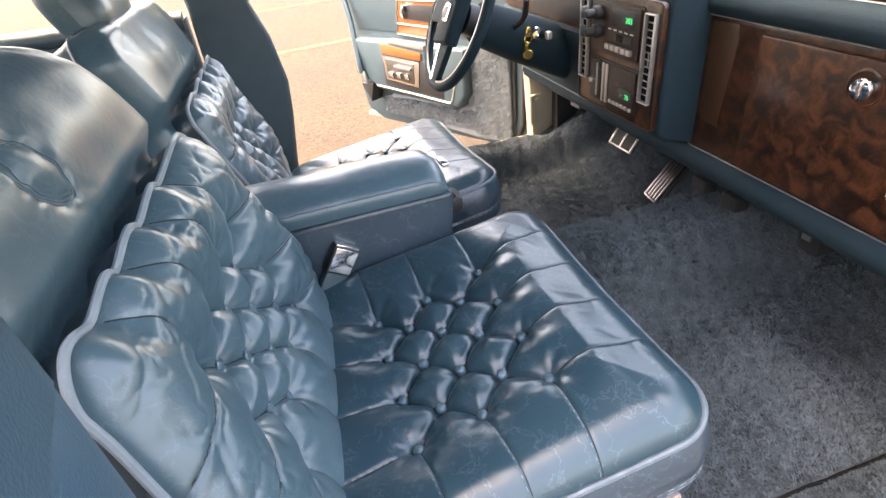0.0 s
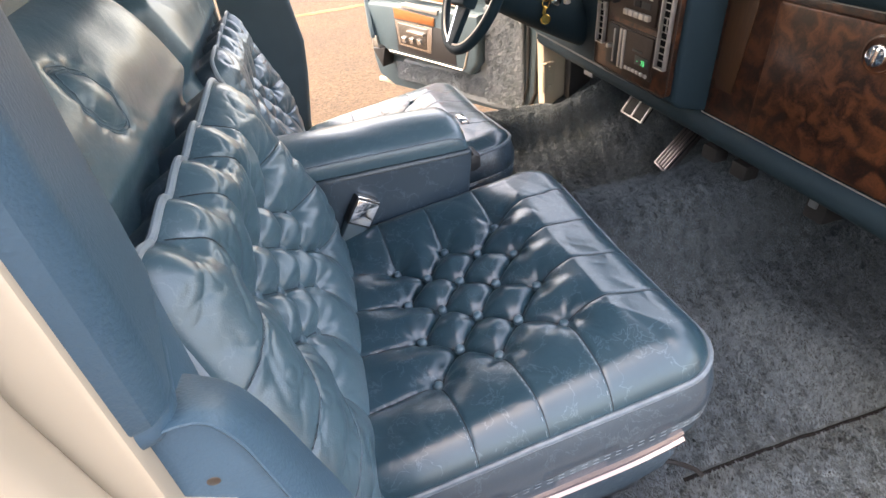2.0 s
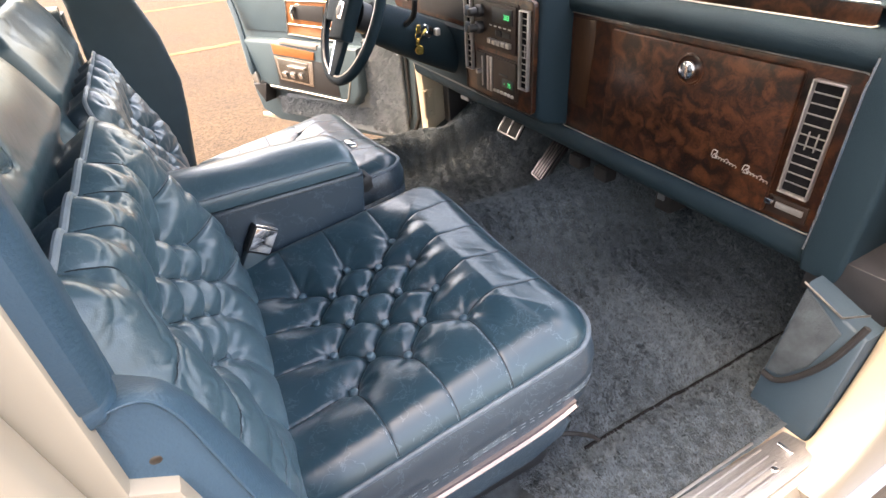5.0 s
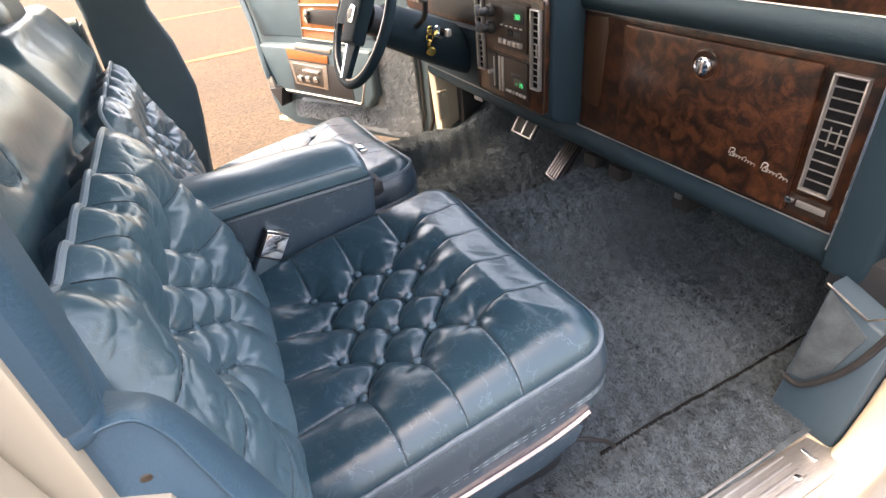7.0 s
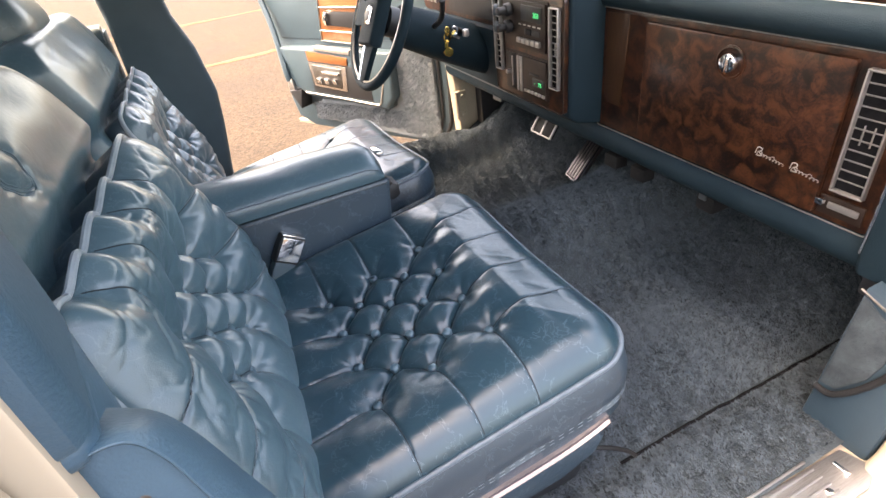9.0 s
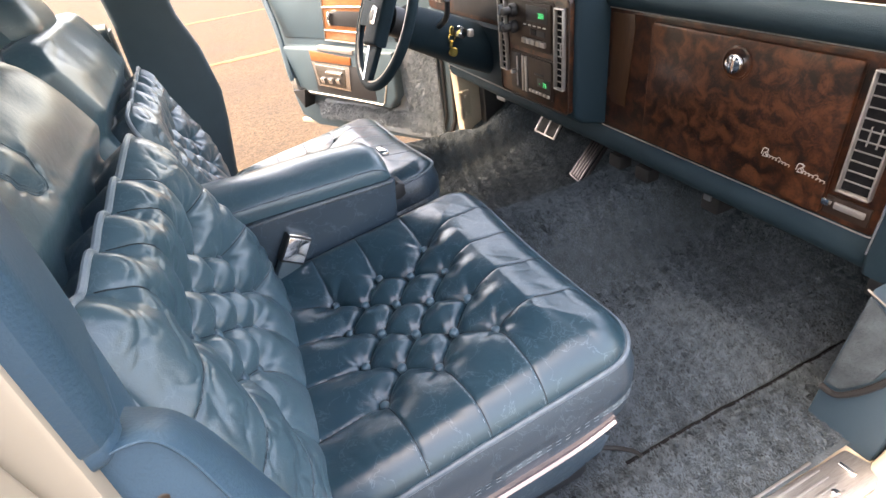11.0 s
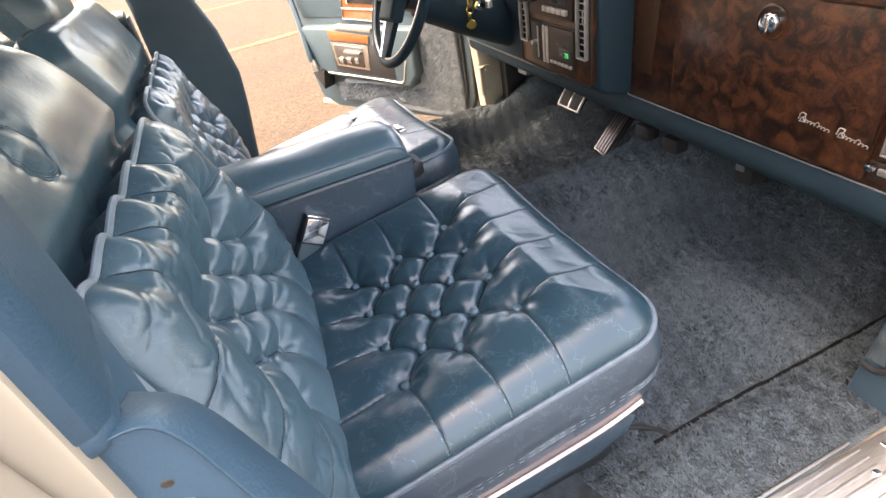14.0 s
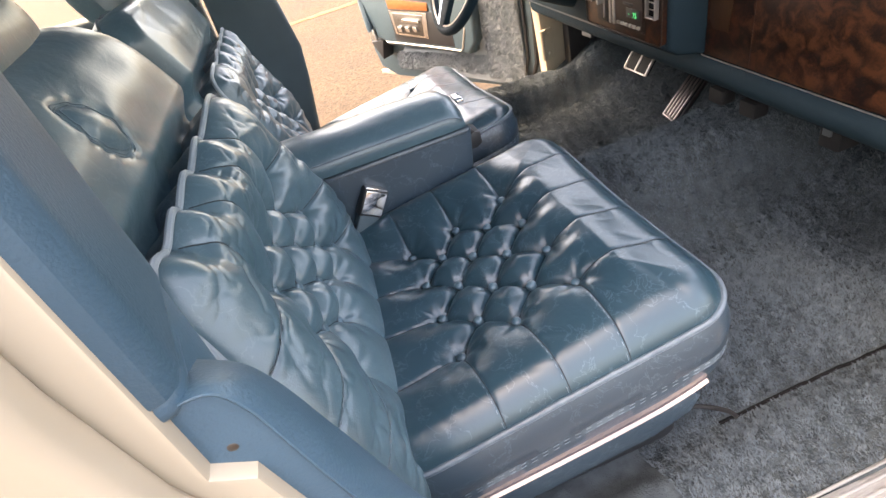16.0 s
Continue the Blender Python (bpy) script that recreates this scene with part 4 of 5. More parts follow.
part("radio_recess", prism(rr_loop(0.008, 0.205, 0.815, 0.935, [0.006] * 4, 3), SX - 0.0065, SX - 0.003, yz, 0.001), FACE, stack)
radio = part("radio", prism(rr_loop(0.013, 0.200, 0.820, 0.930, [0.005] * 4, 3), SX - 0.012, SX - 0.005, yz, 0.002), FACE, dash, "brown-faced car radio with green clock digits")
for z in (0.905, 0.865):
    kb = Matrix.Translation((SX - 0.012, 0.168, z)) @ pose(0, 0, 0, 0, -90, 0)
    k1 = part("knob", lathe([(0.016, 0.0), (0.016, 0.012), (0.013, 0.016), (0.006, 0.017)], kb, 20), DARK, radio)
    part("shaft_knob", lathe([(0.010, 0.014), (0.010, 0.034), (0.008, 0.037), (0.004, 0.038)], kb, 18), DARK, k1)
    part("lever", box((SX - 0.048, 0.186, z - 0.012), (SX - 0.034, 0.194, z + 0.014), 0.004), GREY, radio)
part("window", box((SX - 0.0135, 0.025, 0.885), (SX - 0.011, 0.115, 0.922), 0.001), DARK, radio)
for k in range(5):
    part("preset_button", box((SX - 0.020, 0.030 + 0.021 * k, 0.832), (SX - 0.011, 0.046 + 0.021 * k, 0.845), 0.002), SILVER, radio)
    part("marking", box((SX - 0.0128, 0.032 + 0.021 * k, 0.8745), (SX - 0.0115, 0.044 + 0.021 * k, 0.8775), 0), MARK, radio)
part("tape_slot", box((SX - 0.0135, 0.035, 0.854), (SX - 0.0115, 0.10, 0.868), 0.001), DARK, radio)
part("tape_door", box((SX - 0.016, 0.070, 0.855), (SX - 0.012, 0.092, 0.869), 0.001), RUBBER, radio)

part("climate_recess", prism(rr_loop(0.008, 0.205, 0.697, 0.803, [0.006] * 4, 3), SX - 0.0065, SX - 0.003, yz, 0.001), FACE, stack)
clim = part("climate_panel", prism(rr_loop(0.012, 0.150, 0.702, 0.798, [0.004] * 4, 3), SX - 0.011, SX - 0.005, yz, 0.0015), FACE, dash, "brown climate control panel with green digits")
part("side_plate", prism(rr_loop(0.154, 0.201, 0.702, 0.798, [0.003] * 4, 3), SX - 0.010, SX - 0.005, yz, 0.001), DARK, stack)
part("column_bar", box((SX - 0.014, 0.118, 0.704), (SX - 0.010, 0.128, 0.796), 0.001), SILVER, clim)
part("column_bar", box((SX - 0.014, 0.134, 0.704), (SX - 0.010, 0.142, 0.796), 0.001), SILVER, clim)
kb = Matrix.Translation((SX - 0.010, 0.178, 0.748)) @ pose(0, 0, 0, 0, -90, 0)
part("knob", lathe([(0.006, 0.0), (0.006, 0.012), (0.004, 0.014)], kb, 14), SILVER, stack)
part("slider_slot", box((SX - 0.013, 0.165, 0.71), (SX - 0.009, 0.169, 0.79), 0.001), SILVER, stack)
for k in range(6):
    part("control_button", box((SX - 0.0155, 0.018 + 0.016 * k, 0.709), (SX - 0.010, 0.028 + 0.016 * k, 0.717), 0.0015), SILVER, clim)
part("indicator", box((SX - 0.0125, 0.045, 0.757), (SX - 0.0105, 0.085, 0.763), 0.001), DARK, clim)
part("window", box((SX - 0.0125, 0.018, 0.730), (SX - 0.0105, 0.072, 0.752), 0.001), DARK, clim)


def digits(text, y, z, h, parent):
    """Lit characters that face the cabin."""
    cu = bpy.data.curves.new("digits", "FONT")
    cu.body, cu.size, cu.extrude = text, h, 0.0004
    ob = bpy.data.objects.new("digits_source", cu)
    m = bpy.data.meshes.new_from_object(ob)
    bpy.data.objects.remove(ob)
    out = bmesh.new()
    out.from_mesh(m)
    bmesh.ops.transform(out, matrix=Matrix(((0, 0, -1, SX - 0.0142), (-1, 0, 0, y), (0, 1, 0, z), (0, 0, 0, 1))), verts=out.verts)
    part("digits", out, GREEN, parent, "green lit digits", smooth=False)


digits("203", 0.062, 0.897, 0.017, radio)
digits("75", 0.044, 0.734, 0.016, clim)
digits("-", 0.060, 0.736, 0.016, clim)

# instruments behind the wheel
part("instrument_panel", prism(rr_loop(0.275, 0.84, 0.83, 0.945, [0.02] * 4, 4), 0.365, 0.41, yz, 0.004), WOOD, dash, "burl walnut instrument surround")
part("instrument_glass", prism(rr_loop(0.30, 0.62, 0.845, 0.935, [0.01] * 4, 3), 0.358, 0.367, yz, 0.002), DARK, dash)
part("driver_panel", prism([(0.37, 0.83), (0.36, 0.82), (0.385, 0.64), (0.45, 0.62), (0.45, 0.83)], 0.272, 0.86, xz(0, 0), 0.004), PAD, dash)
for k in range(4):
    part("switch", box((0.350, 0.70 + 0.03 * k, 0.86), (0.362, 0.72 + 0.03 * k, 0.90), 0.003), SILVER, dash)

for ob in set(dash.children) - before_pod:
    ob.location.y += 0.034
dash.location.z += 0.023
dash.rotation_euler = (radians(1.15), 0, 0)

# ---- steering ----
AX = Vector((-0.90, 0, 0.436)).normalized()
WC = Vector((0.065, 0.50, 0.925))
col = thing("steering_column", "teal blue steering column with key and stalks", "steering column", (0.3, 0.49, 0.8))
rot = AX.to_track_quat("Z", "Y").to_matrix().to_4x4()
cm = Matrix.Translation(WC) @ rot
part("shroud", lathe([(0.066, -0.42), (0.068, -0.34), (0.066, -0.20), (0.060, -0.10), (0.052, -0.055), (0.03, -0.045)], cm, 28), PAD, col)
part("collar", lathe([(0.042, -0.05), (0.042, -0.02), (0.03, -0.015)], cm, 24), DARK, col)
part("turn_stalk", tube([WC - AX * 0.12 + Vector((0, 0.05, 0)), WC - AX * 0.10 + Vector((0, 0.20, 0.01))], 0.007, 8), CHROME, col)
part("gear_lever", tube(curve_pts([tuple(WC - AX * 0.16 + Vector((0, -0.04, 0.02))), tuple(WC - AX * 0.15 + Vector((0, -0.13, 0.055))), tuple(WC - AX * 0.14 + Vector((0, -0.17, 0.10)))]), 0.008, 8), DARK, col)
kp = Vector((0.255, 0.418, 0.862))
key = thing("key_ring", "gold car keys hanging from the ignition lock", "keys", kp)
part("lock", lathe([(0.017, -0.02), (0.017, 0.0), (0.012, 0.004)], Matrix.Translation(kp) @ pose(0, 0, 0, 0, -60, 20), 16), CHROME, col)
part("key_head", lathe([(0.013, -0.0015), (0.014, 0.0), (0.013, 0.0015)], Matrix.Translation(kp + Vector((-0.022, -0.004, 0.006))) @ pose(0, 0, 0, 90, 0, 35), 16), GOLD, key)
part("ring", tube([kp + Vector((-0.024 + 0.012 * math.cos(a), -0.004 + 0.004 * math.cos(a), -0.012 + 0.013 * math.sin(a))) for a in np.linspace(0, 6.0, 18)], 0.0015, 6, True), GOLD, key)
part("fob", lathe([(0.012, -0.002), (0.014, 0.0), (0.012, 0.002)], Matrix.Translation(kp + Vector((-0.024, -0.004, -0.052))) @ pose(0, 0, 0, 90, 0, -35), 18), GOLD, key)
part("second_key", box((-0.005, -0.0012, -0.040), (0.005, 0.0012, -0.018), 0.001, m=Matrix.Translation(kp + Vector((-0.024, -0.004, 0))) @ pose(0, 0, 0, 0, 8, -35)), GOLD, key)
part("switch_tab", box((-0.008, -0.008, -0.008), (0.008, 0.008, 0.012), 0.004, m=Matrix.Translation((0.25, 0.33, 0.868))), SILVER, col)
part("tilt_lever", box((-0.004, -0.010, -0.004), (0.010, 0.010, 0.004), 0.002, m=Matrix.Translation((0.22, 0.475, 0.80))), SILVER, col)

wheel = thing("steering_wheel", "dark blue steering wheel with chrome-edged spokes and emblem", "steering wheel", WC)
ring = [cm @ Vector((0.190 * math.cos(a), 0.190 * math.sin(a), 0.0)) for a in np.linspace(0, 2 * math.pi, 72, endpoint=False)]
part("rim", tube(ring, 0.0135, 12, True), PAD, wheel)
part("rim_inlay", tube([cm @ Vector((0.179 * math.cos(a), 0.179 * math.sin(a), 0.0085)) for a in np.linspace(0, 2 * math.pi, 72, endpoint=False)], 0.003, 6, True), SILVER, wheel)
hub = [(-0.085, -0.055), (0.085, -0.055), (0.075, 0.05), (-0.075, 0.05)]
part("hub_pad", prism(hub, -0.01, 0.032, lambda a, b, c: cm @ Vector((b, a, c)), 0.012, 3), PAD, wheel)
for sgn in (-1, 1):
    sp = [(0.06 * sgn, -0.035), (0.185 * sgn, -0.022), (0.185 * sgn, 0.014), (0.06 * sgn, 0.03)]
    part("spoke", prism(sp, -0.006, 0.012, lambda a, b, c: cm @ Vector((b, a, c)), 0.004), PAD, wheel)
    part("spoke_trim", tube([cm @ Vector((-0.037, 0.06 * sgn, 0.014)), cm @ Vector((-0.024, 0.18 * sgn, 0.012))], 0.0028, 6), CHROME, wheel)
part("spoke", prism([(-0.03, -0.05), (0.03, -0.05), (0.04, -0.185), (-0.04, -0.185)], -0.008, 0.01, lambda a, b, c: cm @ Vector((b, a, c)), 0.004), PAD, wheel)
em = part("emblem", prism([(0, -0.028), (0.026, -0.006), (0.022, 0.024), (-0.022, 0.024), (-0.026, -0.006)], 0.031, 0.037, lambda a, b, c: cm @ Vector((b, a, c)), 0.002), CHROME, wheel, "shield shaped chrome emblem")
part("emblem_field", prism([(0, -0.018), (0.016, -0.004), (0.014, 0.016), (-0.014, 0.016), (-0.016, -0.004)], 0.0365, 0.0385, lambda a, b, c: cm @ Vector((b, a, c)), 0.001), DARK, em)

# ---- pedals ----
bp = thing("brake_pedal", "wide black rubber brake pedal with chrome edge", "pedal", (0.57, 0.41, 0.48))
bm1 = pose(0.555, 0.400, 0.490, 0, 35, 0) @ Matrix.Diagonal((1, 0.78, 0.76, 1))
part("pad", box((-0.008, -0.068, -0.036), (0.008, 0.068, 0.036), 0.006, m=bm1), RUBBER, bp)
fr = bmesh.new()
for lo, hi in (((-0.012, -0.072, -0.040), (-0.004, 0.072, -0.034)), ((-0.012, -0.072, 0.034), (-0.004, 0.072, 0.040)), ((-0.012, -0.073, -0.038), (-0.004, -0.066, 0.038)), ((-0.012, 0.066, -0.038), (-0.004, 0.073, 0.038)), ((-0.012, -0.004, -0.036), (-0.006, 0.004, 0.036))):
    box(lo, hi, 0.002, m=bm1, bm=fr)
part("trim", fr, SILVER, bp)
part("lever", tube([bm1 @ Vector((0.006, 0, 0.0)), bm1 @ Vector((0.03, 0, 0.12)), (0.62, 0.41, 0.70)], 0.008, 8), DARK, bp)
ac = thing("accelerator_pedal", "long ribbed black accelerator pedal with chrome edge", "pedal", (0.56, 0.17, 0.40))
rq = Matrix.Translation((0.522, 0.146, 0.476)) @ Matrix((Vector((0.10, 0.01, 0.092)).normalized(), Vector((0.0, 1, 0.2)).normalized(), Vector((-0.68, 0, 0.73)).normalized())).transposed().to_4x4()
part("pad", box((-0.075, -0.027, -0.008), (0.075, 0.027, 0.004), 0.004, m=rq), RUBBER, ac)
for k in range(5):
    part("rib", box((-0.071, -0.021 + 0.0105 * k - 0.0026, 0.003), (0.071, -0.021 + 0.0105 * k + 0.0026, 0.007), 0.001, m=rq), TRIM, ac)
part("trim", box((-0.078, -0.030, -0.010), (0.078, 0.030, 0.001), 0.002, m=rq), TRIM, ac)
pb = thing("parking_brake_pedal", "small parking brake pedal and rod under the dash", "pedal", (0.58, 0.66, 0.55))
part("pad", box((0.50, 0.60, 0.545), (0.53, 0.66, 0.562), 0.004), GREY, pb)
part("lever", tube([(0.52, 0.635, 0.55), (0.52, 0.65, 0.62), (0.56, 0.65, 0.70)], 0.004, 6), SILVER, pb)
hd = thing("heater_duct", "grey plastic duct corner under the dashboard", "duct", (0.54, -0.30, 0.5))
part("outlet", box((0.50, -0.335, 0.50), (0.58, -0.285, 0.56), 0.006), RUBBER, hd)
part("flap", box((0.495, -0.315, 0.53), (0.505, -0.295, 0.555), 0.002), GREY, hd)


# ---- driver door, swung open ----
DU, DN, DO = Vector((-0.5, 0.866, 0)), Vector((-0.866, -0.5, 0)), Vector((0.47, 0.88, 0))


def door_pt(p, q, r):
    return DO + DU * p + Vector((0, 0, q)) + DN * r


dd = thing("driver_door", "open driver door with blue trim, walnut strips and grey carpet", "car door", tuple(DO + DU * 0.5 + Vector((0, 0, 0.28))))
shell = [(0.0, 0.30), (0.06, 0.275), (0.95, 0.275), (1.08, 0.315), (1.10, 0.42), (1.115, 0.70), (1.14, 0.90), (1.15, 0.97), (0.0, 0.97)]
part("shell", prism(shell, -0.16, -0.045, door_pt, 0.012), CREAM, dd, "cream painted door shell")
inner = [(0.03, 0.30), (0.10, 0.285), (0.94, 0.290), (1.05, 0.335), (1.075, 0.42), (1.085, 0.70), (1.11, 0.96), (0.03, 0.96)]
part("inner_panel", prism(inner, -0.046, -0.012, door_pt, 0.008), VINYL, dd, "blue inner door trim")
part("weatherstrip", tube([door_pt(p, q, -0.012) for p, q in ((0.052, 0.95), (0.050, 0.62), (0.062, 0.40), (0.085, 0.345), (0.14, 0.308), (0.20, 0.300))], 0.010, 8), RUBBER, dd, "dark rubber seal")
part("weatherstrip", tube([door_pt(p, q, -0.006) for p, q in ((0.10, 0.95), (0.095, 0.64), (0.10, 0.42), (0.12, 0.355), (0.16, 0.325), (0.24, 0.308))], 0.006, 8), DARK, dd)
part("edge_strip", box((0, 0, 0), (0.30, 0.02, 0.022), 0.004, m=Matrix.Translation(door_pt(1.09, 0.285, -0.05)) @ Matrix((DU * -1, DN, Vector((0, 0, 1)))).transposed().to_4x4()), CREAM, dd)
carp = [(0.115, 0.345), (0.15, 0.315), (0.26, 0.305), (0.86, 0.345), (0.88, 0.40), (0.82, 0.445), (0.38, 0.43), (0.34, 0.45), (0.30, 0.72), (0.115, 0.70)]
part("carpet", prism(carp, -0.013, 0.006, door_pt, 0.006), DOORPILE_LIT, dd, "grey-blue carpet on the lower door")


def door_pile():
    """Fibres on the carpet of the door."""
    rnd = random.Random(9)
    out = bmesh.new()
    n = 0
    while n < 9000:
        p, q = rnd.uniform(0.115, 0.88), rnd.uniform(0.305, 0.72)
        if not ((q > 0.33 and p < 0.30) or (0.345 < q < 0.43)):
            continue
        n += 1
        a, ln, w = rnd.uniform(0, 6.28), rnd.uniform(0.008, 0.016), rnd.uniform(0.0018, 0.003)
        da, db = math.cos(a) * w, math.sin(a) * w
        e = door_pt(p + rnd.uniform(-0.01, 0.01), q - rnd.uniform(0.0, 0.014), 0.005 + ln)
        out.faces.new((out.verts.new(door_pt(p - da, q - db, 0.004)), out.verts.new(door_pt(p + da, q + db, 0.004)), out.verts.new(e)))
    part("carpet_fibre", out, DOORPILE_LIT, dd, smooth=False)["kind"] = "stuff"


door_pile()
rest = [(0.36, 0.445), (0.87, 0.475), (0.90, 0.50), (0.98, 0.52), (1.00, 0.70), (0.70, 0.70), (0.30, 0.69), (0.31, 0.50)]
part("armrest", prism(rest, -0.013, 0.055, door_pt, 0.014, 3), VINYL, dd, "blue padded door armrest")
part("armrest_trim", tube([door_pt(p, q, 0.056) for p, q in ((0.868, 0.492), (0.60, 0.477), (0.400, 0.463), (0.385, 0.475), (0.355, 0.56))], 0.004, 6), SILVER, dd)
part("recess", prism([(0.43, 0.478), (0.80, 0.50), (0.80, 0.64), (0.43, 0.62)], 0.045, 0.058, door_pt, 0.003), DARK, dd)
sw = part("switch_panel", prism([(0.575, 0.512), (0.782, 0.530), (0.792, 0.640), (0.555, 0.624)], 0.056, 0.062, door_pt, 0.002), CHROME, dd, "chrome switch panel")
part("switch_plate", prism([(0.600, 0.525), (0.765, 0.540), (0.772, 0.628), (0.585, 0.614)], 0.0615, 0.065, door_pt, 0.001), STEEL, sw)
for k in range(3):
    part("switch", prism([(0.62 + 0.05 * k, 0.545), (0.645 + 0.05 * k, 0.547), (0.650 + 0.05 * k, 0.570), (0.625 + 0.05 * k, 0.568)], 0.064, 0.075, door_pt, 0.003), CHROME, sw)
part("switch_lever", prism([(0.60, 0.585), (0.70, 0.592), (0.70, 0.604), (0.60, 0.597)], 0.064, 0.080, door_pt, 0.003), CHROME, sw)
part("wood_strip", prism([(0.545, 0.630), (0.792, 0.645), (0.794, 0.690), (0.538, 0.664)], 0.056, 0.061, door_pt, 0.001), DOORWOOD, dd, "walnut strip")
part("switch_row", prism([(0.52, 0.676), (0.74, 0.694), (0.735, 0.712), (0.515, 0.696)], 0.03, 0.062, door_pt, 0.004), SILVER, dd, "row of chrome window switches")
up = part("wood_panel", prism([(0.47, 0.705), (0.735, 0.722), (0.69, 0.955), (0.42, 0.955)], -0.012, -0.004, door_pt, 0.002), DOORWOOD, dd, "walnut panel with chrome frame")
part("panel_trim", tube([door_pt(p, q, -0.002) for p, q in ((0.47, 0.705), (0.735, 0.722), (0.69, 0.955), (0.42, 0.955))], 0.004, 6, True), SILVER, dd)
part("panel_bar", tube([door_pt(0.725, 0.765, -0.002), door_pt(0.46, 0.752, -0.002)], 0.004, 6), SILVER, dd)
part("panel_bar", tube([door_pt(0.71, 0.862, -0.002), door_pt(0.44, 0.858, -0.002)], 0.004, 6), SILVER, dd)
part("handle_cup", prism([(0.51, 0.775), (0.69, 0.788), (0.67, 0.845), (0.49, 0.84)], -0.005, 0.0, door_pt, 0.001), DARK, dd)
part("handle", tube([door_pt(0.675, 0.79, 0.006), door_pt(0.672, 0.815, 0.014), door_pt(0.660, 0.842, 0.006)], 0.009, 8), CHROME, dd, "chrome door pull")
part("belt_strap", tube(curve_pts([tuple(door_pt(1.10, 0.95, 0.0)), tuple(door_pt(1.02, 0.78, 0.03)), tuple(door_pt(0.965, 0.60, 0.066)), tuple(door_pt(0.955, 0.545, 0.068))]), 0.014, 6), VINYL, dd, "blue seat belt webbing")
part("belt_tongue", prism([(0.925, 0.50), (0.97, 0.505), (0.965, 0.555), (0.935, 0.555)], 0.056, 0.072, door_pt, 0.005), BRUSHED, dd, "metal belt tongue")
part("belt_pocket", prism([(0.895, 0.50), (0.99, 0.49), (0.93, 0.405)], -0.012, 0.06, door_pt, 0.004), DARK, dd)
part("upper_panel", prism([(0.05, 0.722), (1.02, 0.730), (1.06, 0.96), (0.05, 0.96)], -0.012, -0.006, door_pt, 0.004), VINYL, dd)

# hinge post, kick wall and far pillar
hp = prism([(0.44, 0.36), (0.62, 0.36), (0.62, 0.98), (0.40, 0.98), (0.43, 0.60)], 0.84, 0.90, xz(0, 0), 0.012)
tagged(part("wall_hinge_far", hp, CREAM), "cream hinge post of the open driver door", "hinge post", kind="structure")
hinge = thing("hinge", "cream painted steel door hinge on its post", "hinge", (0.45, 0.83, 0.5))
part("leaf", box((0.425, 0.828, 0.44), (0.475, 0.842, 0.55), 0.004), CREAM, hinge)
part("knuckle", tube([(0.430, 0.826, 0.44), (0.430, 0.826, 0.55)], 0.010, 10), CREAM, hinge)
for z in (0.46, 0.53):
    part("bolt", lathe([(0.008, 0), (0.008, 0.006), (0.005, 0.008)], Matrix.Translation((0.455, 0.828, z)) @ pose(0, 0, 0, 90, 0, 0), 6), CREAM, hinge)
kw = prism([(0.520, 0.33), (0.84, 0.33), (0.84, 0.98), (0.510, 0.98), (0.520, 0.62)], 0.795, 0.842, xz(0, 0), 0.01)
tagged(part("wall_kick_far", kw, DARK), "dark kick panel beside the driver footwell", "kick panel", kind="structure")

far = thing("far_b_pillar", "broad blue trimmed centre pillar behind the driver seat", "pillar", (-0.52, 0.87, 0.35))
pil = [(-0.66, 0.36), (-0.47, 0.36), (-0.452, 0.50), (-0.425, 0.66), (-0.414, 0.76), (-0.432, 0.90), (-0.465, 1.00), (-0.50, 1.34), (-0.66, 1.34), (-0.64, 1.0)]
part("cover", prism(pil, 0.845, 0.90, xz(0, 0), 0.014, 3), VINYL, far)
rd = thing("rear_far_door", "closed blue-trimmed rear door with its window up", "car door", (-1.05, 0.88, 0.35))
part("panel", prism([(-1.5, 0.30), (-0.66, 0.30), (-0.655, 0.99), (-1.5, 1.02)], 0.855, 0.93, xz(0, 0), 0.012), VINYL, rd)
part("ledge", tube([(-1.5, 0.855, 1.005), (-0.66, 0.855, 0.985)], 0.026, 10), VINYL, rd, "padded window ledge")
part("wood_strip", box((-1.5, 0.848, 0.90), (-0.68, 0.856, 0.935), 0.002), DOORWOOD, rd)
g = part("window", sheet(np.array([[(x, 0.885, 1.0), (x, 0.86, 1.33)] for x in (-1.5, -1.1, -0.66)])), GLASS, rd)
g.visible_shadow = False

# ---- near side: centre pillar, jamb, kick panel ----
near = thing("near_b_pillar", "blue plastic centre pillar cover on a cream door jamb", "pillar", (-0.56, -0.82, 0.19))


def xy(p, q, r):
    """Outline in x and y, swept up z."""
    return (p, q, r)


jamb = [(-0.41, 0.07), (-0.48, 0.50), (-0.525, 0.66), (-0.559, 0.79), (-0.573, 0.868), (-0.598, 0.884), (-0.598, 1.34), (-0.76, 1.34), (-0.78, 0.99), (-1.8, 0.99), (-1.8, 0.07)]
part("jamb", prism(jamb, -0.80, -0.72, xz(0, 0), 0.004, 2), CREAM, near, "cream painted door jamb")
step = [(-0.42, 0.07), (-0.50, 0.50), (-0.55, 0.66), (-0.585, 0.80), (-0.612, 0.90), (-0.622, 1.0), (-0.625, 1.34), (-0.76, 1.34), (-0.78, 0.99), (-1.8, 0.99), (-1.8, 0.07)]
part("jamb_step", prism(step, -0.835, -0.799, xz(0, 0), 0.012, 4), CREAM, near)
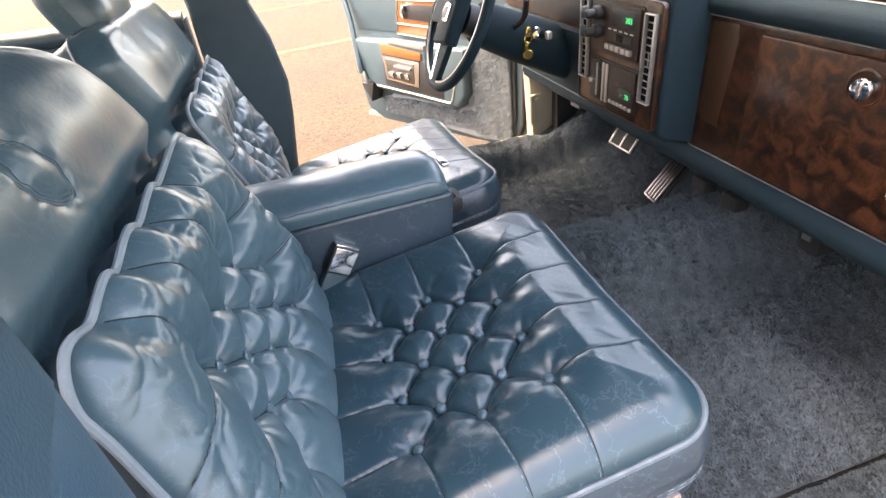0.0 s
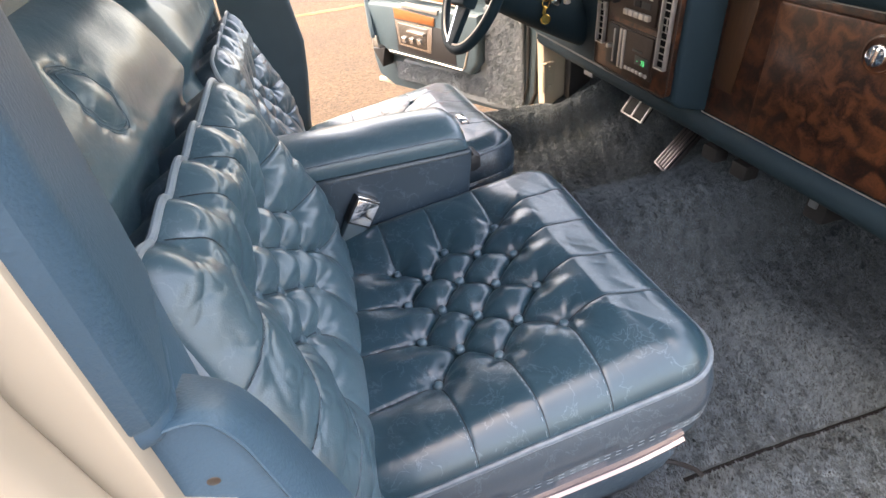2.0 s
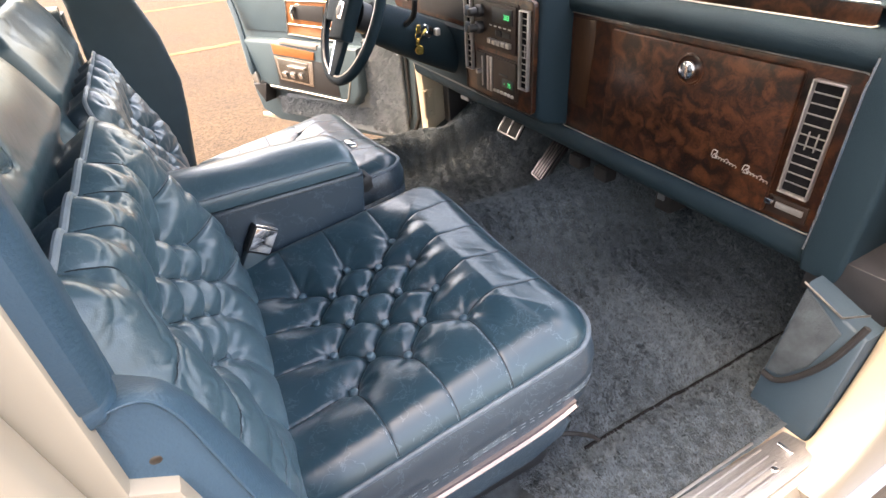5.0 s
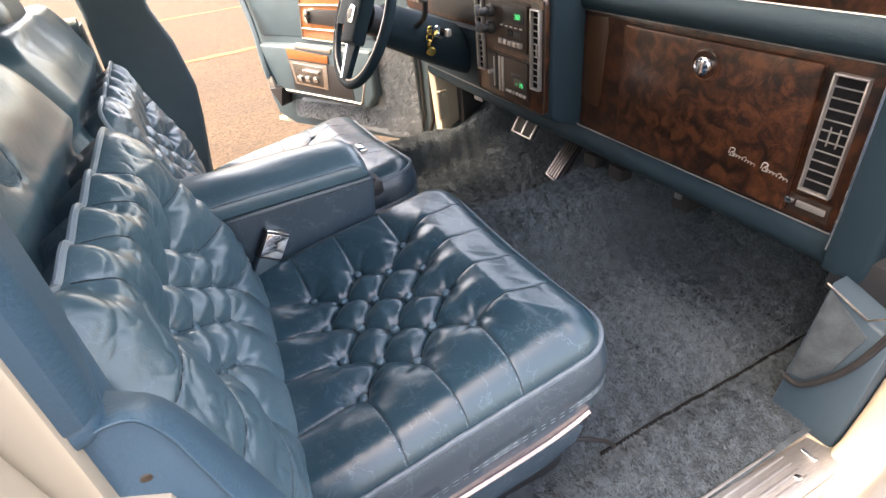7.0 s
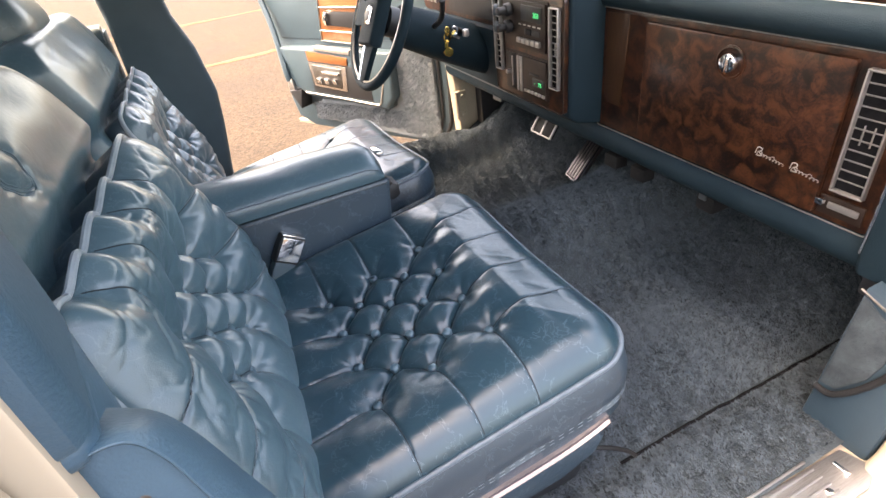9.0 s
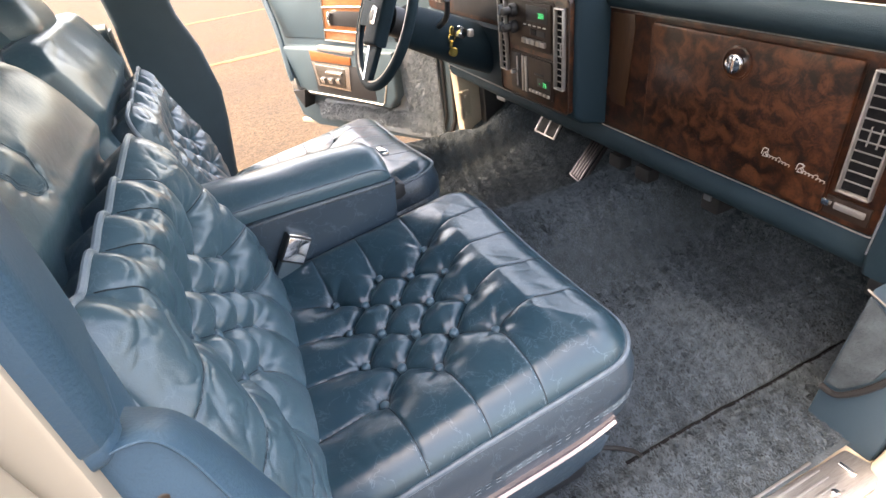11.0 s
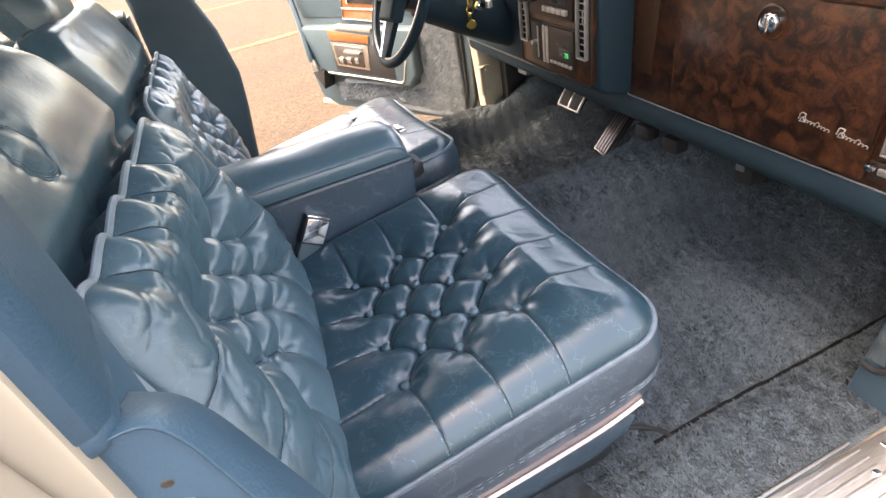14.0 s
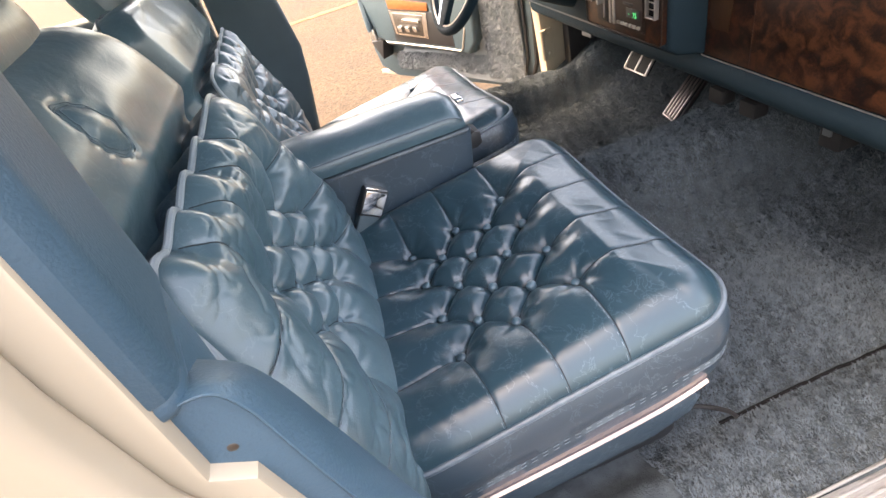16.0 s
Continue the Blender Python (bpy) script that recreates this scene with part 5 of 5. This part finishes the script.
step = [(-0.50, 0.07), (-0.60, 0.60), (-0.640, 0.80), (-0.668, 0.90), (-0.690, 1.05), (-0.69, 1.34), (-0.76, 1.34), (-0.78, 0.99), (-1.8, 0.99), (-1.8, 0.07)]
part("jamb_step", prism(step, -0.865, -0.834, xz(0, 0), 0.014, 4), CREAM, near)
ridge = [(-0.70, 0.880), (-0.660, 0.925), (-0.655, 0.945), (-0.662, 0.942), (-0.70, 0.905)]
part("jamb_rib", prism(ridge, -0.872, -0.860, xz(0, 0), 0.004, 2), CREAM, near)
up = prism([(-0.68, -0.672), (-0.612, -0.672), (-0.606, -0.677), (-0.602, -0.690), (-0.582, -0.768), (-0.581, -0.782), (-0.588, -0.793), (-0.602, -0.797), (-0.68, -0.797)], 0.952, 1.34, xy, 0.004, 2)
for v in up.verts:
    if v.co.y > -0.71 and v.co.z < 1.0:
        v.co.y += 0.030
        v.co.x -= 0.006
part("upper_cover", up, PLASTIC, near, "grained blue plastic strip")
inner_ = prism([(-0.68, -0.640), (-0.618, -0.640), (-0.609, -0.66), (-0.598, -0.70), (-0.590, -0.745), (-0.590, -0.775), (-0.68, -0.775)], 0.72, 0.956, xy, 0.006, 2)
part("inner_cover", inner_, PLASTIC, near)
foot = prism([(-0.66, -0.720), (-0.594, -0.720), (-0.592, -0.730), (-0.583, -0.768), (-0.583, -0.780), (-0.590, -0.791), (-0.602, -0.795), (-0.66, -0.795)], 0.936, 0.956, xy, 0.007, 3)
part("cover_foot", foot, PLASTIC, near)
LO = ((-0.602, 0.938), (-0.584, 0.945), (-0.566, 0.941), (-0.555, 0.917), (-0.548, 0.880), (-0.540, 0.835), (-0.527, 0.770), (-0.503, 0.660), (-0.468, 0.50), (-0.39, 0.10))
HI = ((-0.606, 0.924), (-0.588, 0.914), (-0.569, 0.898), (-0.557, 0.873), (-0.548, 0.843), (-0.539, 0.807), (-0.526, 0.757), (-0.500, 0.650), (-0.460, 0.50), (-0.38, 0.10))
cover = [(-0.70, 0.10)] + [(x, z) for x, z in reversed(LO)] + [(-0.70, 0.938)]
part("lower_cover", prism(cover, -0.786, -0.780, xz(0, 0), 0.003, 2), PLASTIC, near, "smooth blue plastic lower cover")
rows = []
for a, b in zip(curve_pts([(x, 0, z) for x, z in LO], 5), curve_pts([(x, 0, z) for x, z in HI], 5)):
    row = [(a.x - 0.004, -0.784, a.z - 0.006), (a.x - 0.001, -0.7885, a.z - 0.001)]
    for w in (0.0, 0.12, 0.25, 0.4, 0.55, 0.7, 0.85, 1.0):
        g = 0.007 * math.sin(math.pi * w ** 0.7)
        row.append((a.x + (b.x - a.x) * w + 0.7 * g, -0.788 + 0.068 * w, a.z + (b.z - a.z) * w + 0.7 * g))
    row += [(b.x - 0.004, -0.712, b.z - 0.006), (b.x - 0.014, -0.704, b.z - 0.022), (b.x - 0.030, -0.700, b.z - 0.05)]
    rows.append(row)
part("cover_lip", sheet(np.array(rows)), PLASTIC, near, "rounded blue lip along the cover")
sm = Matrix.Translation((-0.580, -0.783, 0.890)) @ pose(0, 0, 0, 90, 0, 0)
part("screw", lathe([(0.0050, 0), (0.0048, 0.0025), (0.003, 0.0035)], sm, 16), STEEL, near)
st = thing("door_striker", "dark steel door striker bolt on the cream jamb", "striker", (-0.614, -0.87, 0.967))
sm = Matrix.Translation((-0.634, -0.835, 0.943)) @ pose(0, 0, 0, 90, 0, 0)
part("washer", lathe([(0.0085, 0), (0.008, 0.002), (0.0055, 0.003)], sm, 18), STEEL, st)
part("bolt", lathe([(0.0052, 0.002), (0.0052, 0.0045), (0.004, 0.006), (0.002, 0.0062)], sm, 14), STEEL, st)

# the pillar and its bolt, brought to their true size
true_size = Matrix.Translation((-0.432, -1.053, 1.175)) @ Matrix.Scale(0.85, 4) @ Matrix.Translation((0.447, 1.053, -1.175))
for ob in (*near.children, *st.children):
    ob.data.transform(true_size)

kick = thing("kick_panel", "black and blue carpeted kick panel with black pocket and strap", "kick panel", (0.45, -0.75, 0.33))


def kick_pt(p, q, r):
    return (0.305 + 0.20 * (q - 0.335) + r, p, q)


part("panel", prism([(-0.722, 0.30), (-0.785, 0.285), (-0.835, 0.33), (-0.838, 0.56), (-0.800, 0.573), (-0.728, 0.602)], 0.0, 0.45, kick_pt, 0.006, 2), KICK, kick)
part("carpet", prism([(-0.730, 0.425), (-0.755, 0.428), (-0.785, 0.47), (-0.805, 0.55), (-0.732, 0.595)], -0.004, 0.002, kick_pt, 0.002), CARPET, kick)
part("rim", tube([kick_pt(-0.724, 0.603, -0.003), kick_pt(-0.795, 0.577, -0.003), kick_pt(-0.825, 0.60, 0.0)], 0.002, 6), STEEL, kick)
# solid black block stands in for the shade of the cavity under the dash
part("pocket", box((0.40, -0.836, 0.56), (0.80, -0.70, 0.64), 0.004), DARK, kick, "solid black block in place of the shade in the open pocket")
part("strap", tube(curve_pts([kick_pt(-0.728, 0.417, -0.006), kick_pt(-0.755, 0.420, -0.008), kick_pt(-0.785, 0.455, -0.007), kick_pt(-0.812, 0.51, -0.005), kick_pt(-0.83, 0.58, 0.0)]), 0.0055, 8), RUBBER, kick, "shiny black strap")
nj = prism([(0.22, 0.335), (0.27, 0.345), (0.31, 0.37), (0.345, 0.43), (0.375, 0.52), (0.388, 0.62), (0.39, 0.80), (0.37, 1.00), (0.90, 1.00), (0.90, 0.20), (0.30, 0.20)], -0.905, -0.838, xz(0, 0), 0.014, 3)
tagged(part("wall_hinge_near", nj, CREAM), "cream hinge post beside the open passenger door", "hinge post", kind="structure")
low = prism([(-1.4, 0.05), (0.9, 0.05), (0.9, 0.19), (-1.4, 0.19)], -0.93, -0.85, xz(0, 0), 0.02)
tagged(part("trim_rocker", low, BRUSHED), "bright metal rocker moulding under the sill", "rocker trim", kind="structure")
